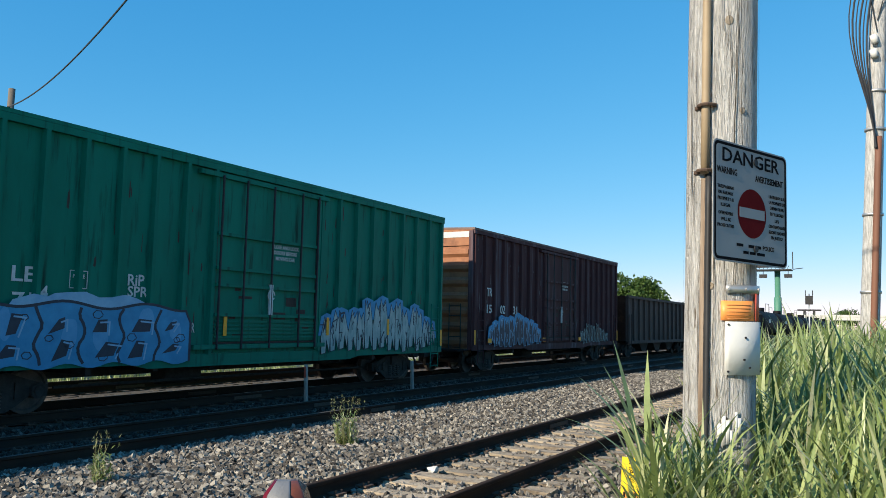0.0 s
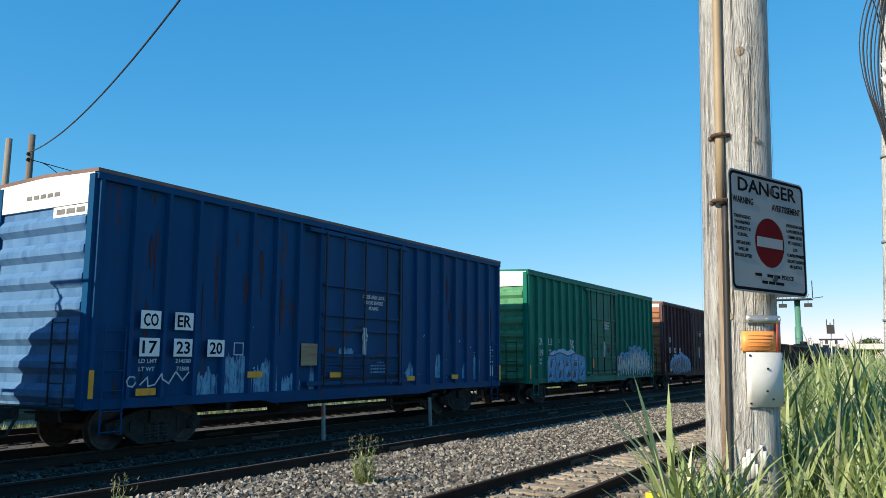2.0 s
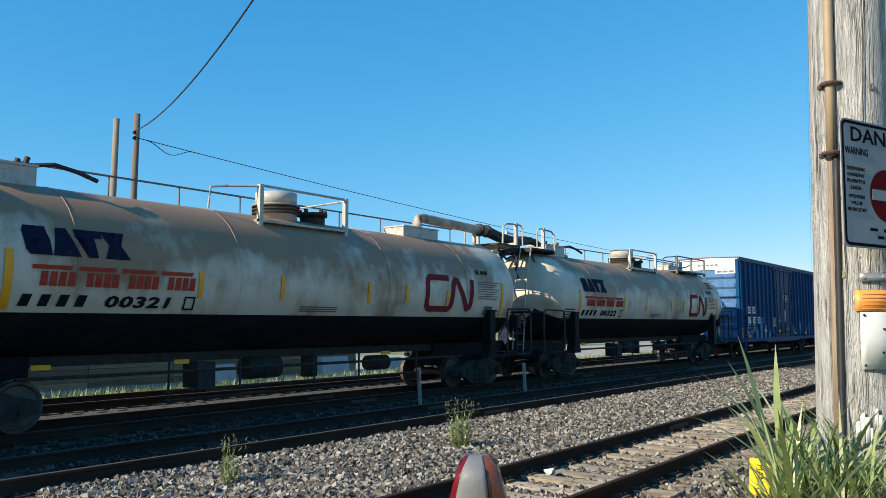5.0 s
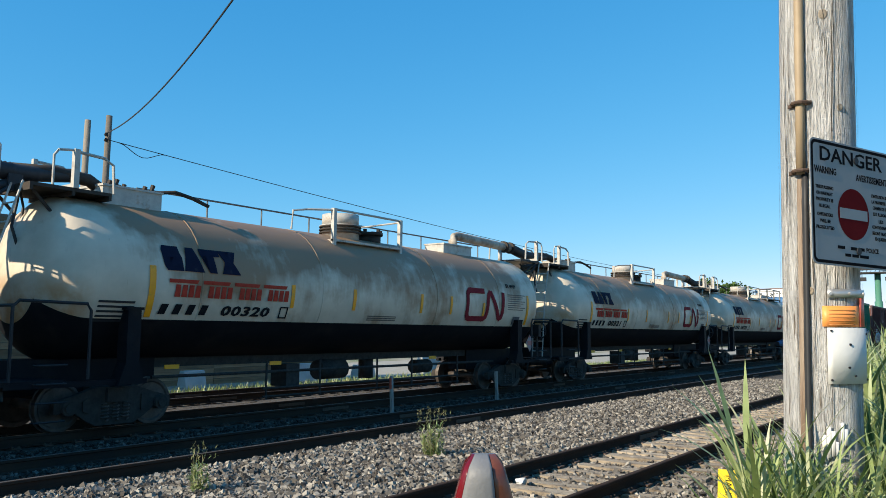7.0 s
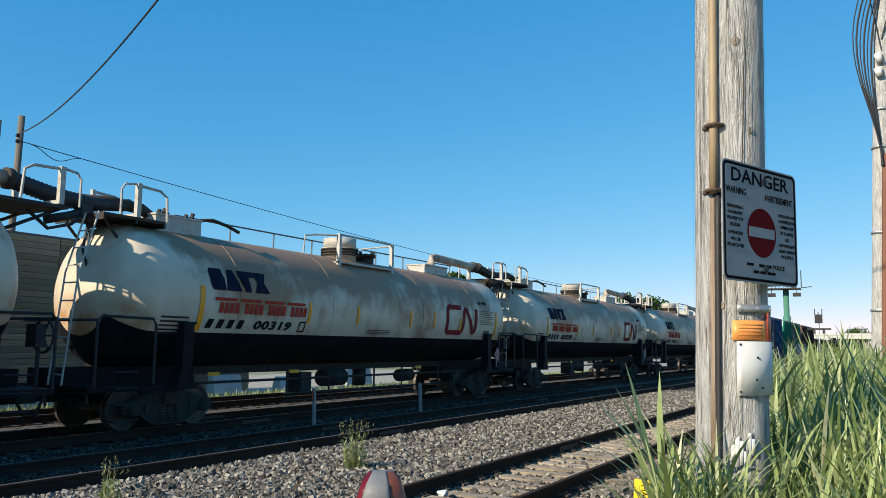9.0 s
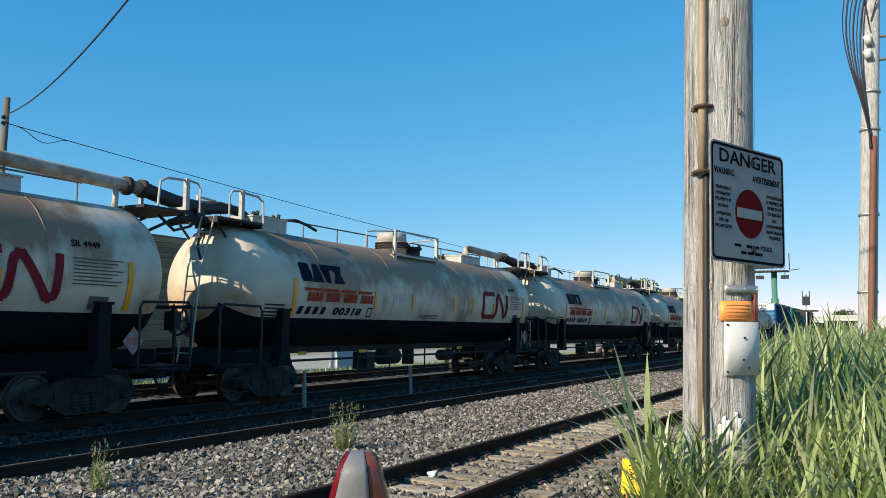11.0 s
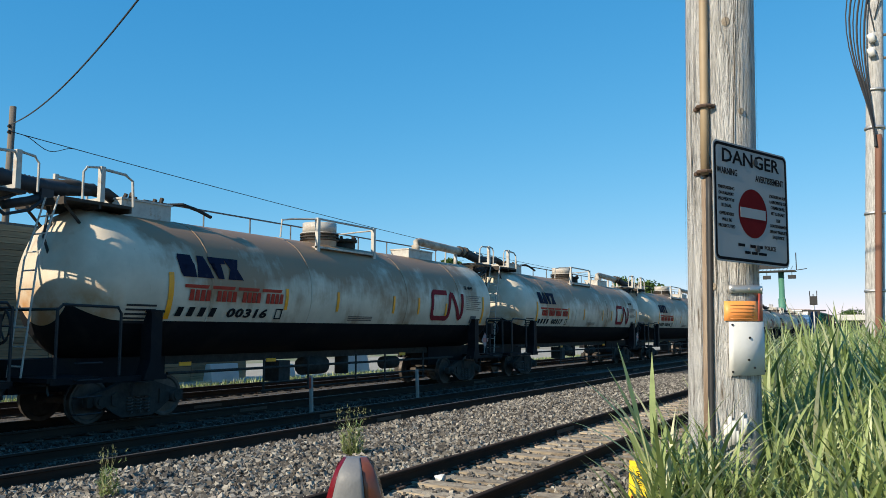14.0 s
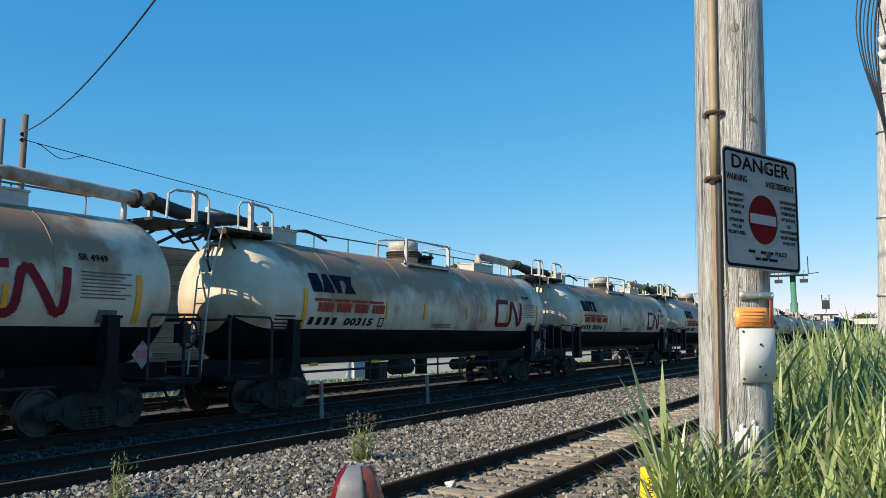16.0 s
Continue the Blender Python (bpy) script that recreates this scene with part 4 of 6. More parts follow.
# brown boxcar
car, h, sill, top = boxcar("oxide brown steel boxcar with streaked sides and sprayed graffiti", 118.2, 16.2, 5.24, M["brown_car"], M["roof_rust"], M["brown_end"], 9, M["brown_end"])
CARS.append((car, 118.2))
centre_text(car, ["CLOSE AND LOCK", "DOORS BEFORE", "MOVING CAR"], .55, 3.75, .09, .95, M["lettering"])
for words, a, z, w in (("TR", -h + 1.2, 3.05, .42), ("15", -h + 1.2, 2.45, .4), ("02", -h + 2.3, 2.45, .42), ("31", -h + 3.4, 2.45, .38)):
    on_side(car, "car_number", words, a, z, .3, w, HW + .104, M["lettering"])
wild_piece(car, -6.9, -2.2, 1.06, 2.35, HW + .104, 61, 11, M["graf_dark"], M["graf_light"], M["graf_blue"], "dark with pale outlines")
wild_piece(car, 2.4, 6.4, 1.1, 2.1, HW + .104, 63, 9, M["hopper_car"], M["graf_white"], None, "pale outlined")
bm = bmesh.new()
box(bm, -.2, HW - .1, -h + .0, -h - .012, top - .33, top - .13)
part("end_placard", bm, M["lettering"], car)
bm = bmesh.new()
for a in (-h + 1.1, -2.0, 2.2):
    plate(bm, a, a + .3, 1.25, 1.4, HW + .116)
part("reflective_patches", bm, M["reflex"], car)


def hopper(y):
    car = thing("hopper_car", "dark brown open-top steel hopper car with ribbed sides", "hopper car", pose(TX, y, 0), "cars of the freight train")
    h = 7.75
    bm = bmesh.new()
    for s in (-1, 1):
        box(bm, s * 1.45 - .03, s * 1.45 + .03, -h, h, 1.15, 3.6)
        prism(bm, [(s * (h - .03), 3.6), (s * (h + .03), 3.6), (s * (h - 1.6), 1.15), (s * (h - 1.66), 1.15)], "x", -1.42, 1.42)
    box(bm, -1.42, 1.42, -h + 1.6, h - 1.6, 1.1, 1.2)
    part("body", bm, M["hopper_car"], car)
    bm = bmesh.new()
    for s in (-1, 1):
        x0, x1 = (1.48, 1.6) if s > 0 else (-1.6, -1.48)
        box(bm, x0, x1, -h, h, 3.48, 3.62)
        box(bm, x0, x1, -h, h, 1.0, 1.16)
    part("chord", bm, M["hopper_car"], car)
    bm = bmesh.new()
    prism(bm, [(1.48, -.07), (1.58, -.04), (1.58, .04), (1.48, .07)], "z", 1.16, 3.48)
    p0 = part("side_post", bm, M["hopper_car"], car, at=pose(0, -h + .1, 0))
    for i in range(1, 15):
        again(p0, pose(0, -h + .1 + i * (2 * h - .2) / 14, 0))
    for i in range(15):
        again(p0, pose(0, -h + .1 + i * (2 * h - .2) / 14, 0, 0, 0, 180))
    for s in (-1, 1):
        truck(car, s * (h - 1.7))
        coupler(car, s * (h + .3), s)
        ladder("ladder", car, 1.62, s * (h - .25) - .2, s * (h - .25) + .2, .7, 2.6, 6, M["hopper_car"])
    bm = bmesh.new()
    box(bm, -.25, .25, -h, h, .75, 1.1)
    for k in (-3, 0, 3):
        prism(bm, [(k - 1.2, 1.15), (k + 1.2, 1.15), (k + .4, .5), (k - .4, .5)], "x", -1.1, 1.1)
    part("underframe", bm, M["truck"], car)
    return car


for k in range(3):
    y = 136.0 + 17.0 * k
    CARS.append((hopper(y), y))

# ---- tank cars ----
ZC, R, TH = 2.85, 1.5, 8.3        # axis height, radius, half length
SPLIT = 2.12


def shell_profile():
    """Half outline of the tank, rear head to front head; the front reaches further over its truck."""
    head = [(.85 - .85 * math.sin(math.pi / 2 * (1 - k / 8)), max(R * math.sin(math.pi / 2 * k / 8), .001)) for k in range(9)]
    front = TH + .33
    body = [(-TH + .85 + (TH + front - 1.7) * k / 14, R) for k in range(1, 14)]
    return [(-TH + y, r) for y, r in head] + body + [(front - y, r) for y, r in reversed(head)]


def wrap(bm, ctr_y, ctr_z, lift=.012):
    """Lay a flat x-y drawing on the tank's near flank: x along the car, y up the curve."""
    for k in range(-4, 5):
        geom = list(bm.verts) + list(bm.edges) + list(bm.faces)
        bmesh.ops.bisect_plane(bm, geom=geom, plane_co=(0, k * .12 + .013, 0), plane_no=(0, 1, 0))
    a0 = math.asin((ctr_z - ZC) / R)
    for v in bm.verts:
        a = a0 + v.co.y / R
        rr = R + lift + v.co.z
        v.co = Vector((rr * math.cos(a), ctr_y + v.co.x, ZC + rr * math.sin(a)))
    return bm


def top_frame(car, yy, nm):
    """Hoops of bar on a top platform."""
    bm = bmesh.new()
    s = 1 if yy < 0 else -1
    box(bm, .70, .80, yy - .05, yy + .05, 4.42, 5.12)
    box(bm, -.75, -.67, yy - .04, yy + .04, 4.42, 5.12)
    box(bm, -.67, .70, yy - .03, yy + .03, 4.43, 4.50)
    tube(bm, [(.75, yy, 5.08), (.75, yy + s * .55, 5.05), (.75, yy + s * .72, 4.95), (.75, yy + s * .76, 4.42)], .03, 6)
    tube(bm, [(.75, yy - s * .02, 5.1), (.75, yy - s * .32, 5.06), (.75, yy - s * .4, 4.95), (.75, yy - s * .4, 4.42)], .025, 6)
    tube(bm, [(-.71, yy, 5.08), (-.71, yy + s * .55, 5.05), (-.71, yy + s * .72, 4.95), (-.71, yy + s * .76, 4.42)], .03, 6)
    part(nm, bm, M["rail_white"], car)


def tank_car(label):
    car = thing("tank_car", label, "tank car", pose(TX, 0, 0), "tank cars of the freight train")
    prof = shell_profile()
    a_split = math.asin((SPLIT - ZC) / R)
    bm = bmesh.new()
    lathe(bm, prof[3:-3], 30, a_split, math.pi - a_split, ZC)
    lathe(bm, prof[:4], 44, 0, 2 * math.pi, ZC)
    lathe(bm, prof[-4:], 44, 0, 2 * math.pi, ZC)
    part("tank_shell", bm, M["tank"], car, "off-white tank with brown oily stains")
    bm = bmesh.new()
    lathe(bm, prof[3:-3], 18, math.pi - a_split, 2 * math.pi + a_split, ZC)
    part("lower_shell", bm, M["black_steel"], car, "black lower half of the tank")
    for yy in (-5.3, -2.0, 2.4, 5.6):
        bm = bmesh.new()
        lathe(bm, [(yy - .02, R + .001), (yy - .02, R + .008), (yy + .02, R + .008), (yy + .02, R + .001)], 26, a_split, math.pi - a_split, ZC)
        part("weld_seam", bm, M["tank"], car)
    for s in (-1, 1):
        for sx in (-1, 1):
            bm = bmesh.new()
            x0, x1 = sorted((sx * 1.25, sx * 1.54))
            prism(bm, [(s * 6.75 - .26, .98), (s * 6.75 + .26, .98), (s * 6.75 + .13, 1.35), (s * 6.75 + .13, 2.28), (s * 6.75 - .13, 2.28), (s * 6.75 - .13, 1.35)], "x", x0, x1)
            box(bm, x0 - .02, x1 + .02, s * 6.75 - .17, s * 6.75 + .17, 2.28, 2.33)
            part("body_bolster", bm, M["black_steel"], car)
        truck(car, s * 6.75)
        coupler(car, s * 8.95, s)
        bm = bmesh.new()
        box(bm, -1.45, 1.45, min(s * 7.9, s * 8.95), max(s * 7.9, s * 8.95), 1.02, 1.10)
        box(bm, -.35, .35, min(s * 5.5, s * 8.95), max(s * 5.5, s * 8.95), .78, 1.4)
        box(bm, 1.36, 1.46, min(s * 6.4, s * 8.9), max(s * 6.4, s * 8.9), .98, 1.07)
        box(bm, -1.46, -1.36, min(s * 6.4, s * 8.9), max(s * 6.4, s * 8.9), .98, 1.07)
        part("end_sill", bm, M["black_steel"], car)
        bm = bmesh.new()
        tube(bm, [(1.5, s * 7.55, 1.1), (1.5, s * 7.55, 2.25), (1.5, s * 7.62, 2.36), (1.5, s * 8.75, 2.38), (1.5, s * 8.85, 2.28), (1.5, s * 8.85, 1.1)], .03, 6)
        tube(bm, [(1.5, s * 8.85, 2.3), (-1.5, s * 8.85, 2.3), (-1.5, s * 8.85, 1.1)], .03, 6)
        part("end_handrail", bm, M["dark_metal"], car)
        bm = bmesh.new()
        tube(bm, [(1.46, s * 8.2 - .25, 0), (1.56, s * 8.2 - .25, 0), (1.56, s * 8.2 + .25, 0), (1.46, s * 8.2 + .25, 0)], .016, 5)
        step = part("side_step", bm, M["dark_metal"], car, at=pose(0, 0, .45))
        for k in range(1, 4):
            again(step, pose(0, 0, .45 + k * .3))
        if s < 0:
            continue
        bm = bmesh.new()           # hazard placard on its point
        py = 7.42
        poly = [(py + dy, 1.6 + dz) for dy, dz in ((0, -.27), (.24, 0), (0, .27), (-.24, 0))]
        prism(bm, poly, "x", 1.50, 1.51)
        pl = part("placard", bm, M["placard"], car, "diamond hazard placard, pale with red marks")
        bm = bmesh.new()
        prism(bm, [(py + dy * .6, 1.6 + dz * .28) for dy, dz in ((-.24, -.27), (.24, -.27), (.24, .27), (-.24, .27))], "x", 1.511, 1.515)
        prism(bm, [(py + dy, 1.6 + dz) for dy, dz in ((0, .16), (.05, .2), (0, .24), (-.05, .2))], "x", 1.511, 1.515)
        part("placard_mark", bm, M["placard_red"], pl)
    bm = bmesh.new()               # brake wheel and gear at the front end
    tube(bm, [(.95 + .3 * math.cos(a), 8.98, 2.0 + .3 * math.sin(a)) for a in (2 * math.pi * k / 16 for k in range(17))], .025, 6)
    for k in range(3):
        a = math.pi * k / 3
        tube(bm, [(.95 + .3 * math.cos(a), 8.98, 2.0 + .3 * math.sin(a)), (.95 - .3 * math.cos(a), 8.98, 2.0 - .3 * math.sin(a))], .016, 5)
    box(bm, .8, 1.1, 8.75, 8.93, 1.8, 2.2)
    tube(bm, [(.95, 8.9, 1.1), (.95, 8.9, 1.8)], .04, 6)
    part("brake_wheel", bm, M["dark_metal"], car)
    bm = bmesh.new()               # piping and gear below the tank
    box(bm, -.3, .3, -6, 6, 1.2, 1.42)
    tube(bm, [(1.0, -6, 1.05), (1.0, 6, 1.05)], .035, 6)
    tube(bm, [(1.25, -3.5, .72), (1.25, 3.8, .72)], .025, 6)
    tube(bm, [(1.25, -3.5, .55), (1.25, 3.8, .55)], .02, 6)
    for yy in (-3.4, -1.8, .2, 1.6, 3.7):
        tube(bm, [(1.25, yy, 1.3), (1.25, yy, .5)], .025, 6)
    tube(bm, [(.35, -1.0, 1.0), (.35, -.1, 1.0)], .24, 12)
    tube(bm, [(0, 1.2, 1.35), (0, 1.2, .7)], .2, 12)
    tube(bm, [(.2, 3.0, .95), (.2, 3.7, .95)], .19, 12)
    box(bm, .5, 1.0, -2.6, -2.2, .7, 1.2)
    part("brake_gear", bm, M["truck"], car)
    # rear: top platform with frames, valve box, ladder
    bm = bmesh.new()
    box(bm, -.75, .78, -8.35, -6.85, 4.36, 4.42)
    for yy in (-8.35, -7.6, -6.9):
        box(bm, -.75, .78, yy, yy + .05, 4.28, 4.36)
    for sx in (-.6, .6):
        tube(bm, [(sx, -8.2, 4.3), (sx, -7.8, 3.9)], .03, 6)
    part("rear_platform", bm, M["grime"], car, "grimy steel top platform")
    top_frame(car, -7.55, "rear_frame")
    bm = bmesh.new()
    box(bm, -.35, .42, -6.82, -5.55, 4.20, 4.62)
    box(bm, -.38, .45, -6.84, -5.53, 4.62, 4.66)
    part("valve_box", bm, M["rail_white"], car)
    bm = bmesh.new()
    for k in range(9):
        yy = -6.7 + k * .13
        tube(bm, [(.2 * math.sin(k), yy, 4.66), (.2 * math.sin(k), yy + .05, 4.74 + .04 * (k % 3))], .05, 6)
    tube(bm, [(.35, -5.6, 4.66), (.5, -5.3, 4.70), (.55, -4.9, 4.62), (.6, -4.55, 4.5)], .04, 6)
    tube(bm, [(.0, -8.3, 4.72), (.05, -7.6, 4.78), (.05, -6.9, 4.74), (.1, -6.7, 4.6)], .12, 10)
    part("valve_assembly", bm, M["grime"], car, "oily valves and hose end")
    for sx in (.55,):
        bm = bmesh.new()
        for xx in (.45, .85):
            tube(bm, [(xx, -9.05, 1.1), (xx, -8.85, 3.2), (xx, -8.5, 4.4)], .020, 6)
        for k in range(9):
            z = 1.3 + k * .34
            yy = -9.05 + .2 * (z - 1.1) / 2.1 if z < 3.2 else -8.85 + .35 * (z - 3.2) / 1.2
            tube(bm, [(.45, yy, z), (.85, yy, z)], .016, 5)
        part("ladder", bm, M["rail_white"], car)
    # hand rail over the crown
    bm = bmesh.new()
    rz = 4.86
    for sx in (-.55,):
        tube(bm, [(sx, -5.5, rz), (sx, 7.6, rz)], .022, 6)
        for k in range(9):
            yy = -5.3 + k * 1.6
            tube(bm, [(sx, yy, 4.2), (sx, yy, rz)], .02, 6)
    part("crown_handrail", bm, M["rail_grey"], car)
    # manway with its guard frame
    bm = bmesh.new()
    tube(bm, [(0, .1, 4.2), (0, .1, 4.62), (0, .1, 4.62), (0, .1, 4.66)], [.48, .48, .54, .54], 24)
    tube(bm, [(0, .1, 4.66), (0, .1, 4.94)], .48, 24)
    man = part("manway", bm, M["rail_white"], car, "round white manway dome with stained flange")
    bm = bmesh.new()
    for z in (4.44, 4.52, 4.60):
        tube(bm, [(0, .1, z), (0, .1, z + .04)], .55, 24)
    part("flange", bm, M["grime"], man)
    bm = bmesh.new()
    tube(bm, [(.1, 1.15, 4.2), (.1, 1.15, 4.50)], .30, 14)
    tube(bm, [(.1, 1.15, 4.50), (.1, 1.15, 4.58)], .36, 14)
    for k in range(6):
        tube(bm, [(.1 + .3 * math.cos(k), 1.15 + .3 * math.sin(k), 4.58), (.1 + .3 * math.cos(k), 1.15 + .3 * math.sin(k), 4.66)], .05, 6)
    part("safety_valve", bm, M["grime"], car)
    bm = bmesh.new()
    box(bm, .45, .95, -1.15, 1.5, 4.10, 4.15)
    for yy in (-1.1, 1.45):
        box(bm, .86, .96, yy - .05, yy + .05, 4.0, 4.90)
    tube(bm, [(.91, -1.1, 4.88), (.91, 1.45, 4.88)], .03, 6)
    tube(bm, [(.91, -1.1, 4.86), (.6, -1.7, 4.82), (.55, -2.1, 4.75), (.55, -2.15, 4.3)], .028, 6)
    tube(bm, [(.91, 1.45, 4.84), (.4, 1.3, 4.8), (-.3, 1.0, 4.72), (-.35, .95, 4.4)], .025, 6)
    part("manway_guard", bm, M["rail_white"], car)
    # front valve box
    bm = bmesh.new()
    box(bm, -.32, .38, 4.2, 5.7, 4.18, 4.56)
    box(bm, -.35, .41, 4.18, 5.72, 4.56, 4.60)
    part("outlet_box", bm, M["rail_white"], car)
    # flank markings
    st = []
    for yy, z0, z1, w in ((-6.4, 2.14, 3.1, .13), (-2.93, 2.42, 2.92, .1), (-.94, 2.42, 2.92, .1), (1.69, 2.42, 2.92, .1), (3.05, 2.42, 2.92, .1), (4.72, 2.3, 2.8, .1), (7.3, 2.16, 3.1, .12)):
        bm = bmesh.new()
        poly_plate(bm, [(-w / 2, (z0 - z1) / 2), (w / 2, (z0 - z1) / 2), (w / 2, (z1 - z0) / 2), (-w / 2, (z1 - z0) / 2)])
        part("reflective_stripe", wrap(bm, yy, (z0 + z1) / 2), M["reflex"], car)
    for k, form in enumerate((((-.17, -.24), (.20, -.24), (.22, .02), (.02, .02), (.02, -.06), (.08, -.06), (.08, -.12), (-.08, -.12), (-.08, .12), (.19, .12), (.19, .24), (-.17, .24), (-.22, .15), (-.22, -.15)),
                              ((-.24, -.24), (.24, -.24), (.09, .24), (-.09, .24)),
                              ((-.09, -.24), (.09, -.24), (.09, .10), (.24, .10), (.24, .24), (-.24, .24), (-.24, .10), (-.09, .10)),
                              ((-.24, -.24), (-.05, -.24), (0, -.12), (.05, -.24), (.24, -.24), (.11, 0), (.24, .24), (.05, .24), (0, .12), (-.05, .24), (-.24, .24), (-.11, 0)))):
        bm = bmesh.new()           # owner's mark: four heavy slanting solids
        poly_plate(bm, [(px * .95 - .18 * pz, pz) for px, pz in form])
        bmesh.ops.triangulate(bm, faces=[f for f in bm.faces if len(f.verts) > 4])
        part("mark_block", wrap(bm, -5.97 + k * .44, 3.27), M["letter_blue"], car)
    bm = bmesh.new()               # red service mark: long bars over small blocks
    for k in range(4):
        x0 = -1.5 + k * .76
        poly_plate(bm, [(x0, .09), (x0 + .62, .09), (x0 + .66, .16), (x0, .16)])
        for j in range(4):
            poly_plate(bm, [(x0 + .13 + j * .15, -.17), (x0 + .25 + j * .15, -.17), (x0 + .255 + j * .15, .06), (x0 + .15 + j * .15, .06)])
    tagged(part("service_mark", wrap(bm, -4.55, 2.72), M["letter_red"], car, "red bar mark"), kind="stuff")
    bm = bmesh.new()               # maroon emblem: a ring of band and a folded band
    stroke(bm, [(-.13, .42), (-.8, .42), (-.88, .40), (-.945, .34), (-.965, .26), (-.965, -.22), (-.945, -.31), (-.88, -.38), (-.8, -.40), (-.1, -.40), (-.02, -.38), (.05, -.32), (.08, -.22), (.12, .2),
                (.15, .30), (.22, .37), (.30, .36), (.36, .28), (.72, -.26), (.78, -.34), (.85, -.37), (.92, -.33), (.95, -.24), (.98, .36)], .155)
    part("emblem", wrap(bm, 4.82, 2.72, .014), M["logo_red"], car, "maroon band emblem")
    bm = bmesh.new()
    for k in range(8):
        poly_plate(bm, [(-.55, .30 - k * .065), (.5 - .12 * (k % 3), .30 - k * .065), (.5 - .12 * (k % 3), .322 - k * .065), (-.55, .322 - k * .065)])
    poly_plate(bm, [(-.15, -.62), (.25, -.62), (.25, -.36), (-.15, -.36)])
    for k in range(3):
        poly_plate(bm, [(-7.0, -.5 - k * .05), (-5.9, -.5 - k * .05), (-5.9, -.475 - k * .05), (-7.0, -.475 - k * .05)])
    tagged(part("data_block", wrap(bm, 6.62, 2.78), M["stencil_grey"], car), kind="stuff")
    part("stencil", wrap(text_bm("SR 4949", .13, .6, .004, bold=.02), 6.35, 3.36), M["letter_black"], car)
    for yy in (-5.7, -3.1, 2.6):
        bm = bmesh.new()
        box(bm, 1.18, 1.20, yy - .16, yy + .16, 1.20, 1.28)
        part("low_reflector", bm, M["reflex"], car)
    bm = bmesh.new()
    for k in range(5):
        poly_plate(bm, [(-.35, -.2 + k * .09), (.35, -.2 + k * .09), (.35, -.16 + k * .09), (-.35, -.16 + k * .09)])
    part("stencil_block", wrap(bm, -7.6 + .55, 2.25), M["dark_metal"], car)
    return car


def piping(car):
    """Transfer pipe at the front, its platform, and the ribbed hose to the next car ahead."""
    bm = bmesh.new()
    tube(bm, [(.02, 5.2, 4.55), (.02, 5.2, 4.78), (.02, 5.28, 4.9), (.02, 5.45, 4.94), (.02, 8.3, 4.86), (.02, 8.6, 4.86)], .14, 14)
    part("transfer_pipe", bm, M["pipe"], car, "rust-stained white transfer pipe")
    for yy in (8.2, 8.6):
        bm = bmesh.new()
        tube(bm, [(.02, yy, 4.86), (.02, yy + .12, 4.86)], .2, 14)
        part("pipe_flange", bm, M["grime"], car)
    bm = bmesh.new()
    tube(bm, [(.02, 8.0, 4.74), (.02, 8.0, 4.3)], .06, 8)
    part("pipe_stand", bm, M["rail_white"], car)
    bm = bmesh.new()
    box(bm, -.75, .8, 8.1, 9.4, 4.34, 4.40)
    for sx in (-.6, .65):
        tube(bm, [(sx, 9.3, 4.34), (sx, 8.1, 3.75)], .035, 6)
    part("front_platform", bm, M["dark_metal"], car)
    top_frame(car, 9.25, "front_frame")
    bm = bmesh.new()
    pts, rad = [], []
    for k in range(61):
        u = k / 60
        pts.append((.02 + .05 * math.sin(u * 3), 8.7 + u * 2.6, 4.86 - .16 * math.sin(math.pi * u) - .08 * u))
        rad.append(.15 + (.022 if (k % 2 and k < 34) else 0) - (.02 if k > 44 else 0))
    tube(bm, pts, rad, 14)
    part("ribbed_hose", bm, M["hose"], car, "black ribbed rubber hose to the next car")
    bm = bmesh.new()
    tube(bm, [(.1, 9.4, 4.2), (.15, 9.9, 4.35), (.12, 10.25, 4.5)], .09, 10)
    tube(bm, [(.3, 8.9, 4.3), (.35, 9.3, 4.0), (.3, 9.8, 4.15), (.2, 10.2, 4.45)], .035, 6)
    tube(bm, [(.0, 10.2, 4.75), (.1, 10.3, 4.2), (.15, 10.2, 3.7), (.2, 10.35, 3.2)], .03, 6)
    tube(bm, [(-.2, 10.4, 4.7), (-.1, 10.5, 4.1), (0, 10.4, 3.5)], .025, 6)
    box(bm, .0, .25, 10.05, 10.3, 4.3, 4.6)
    part("control_hose", bm, M["hose"], car)


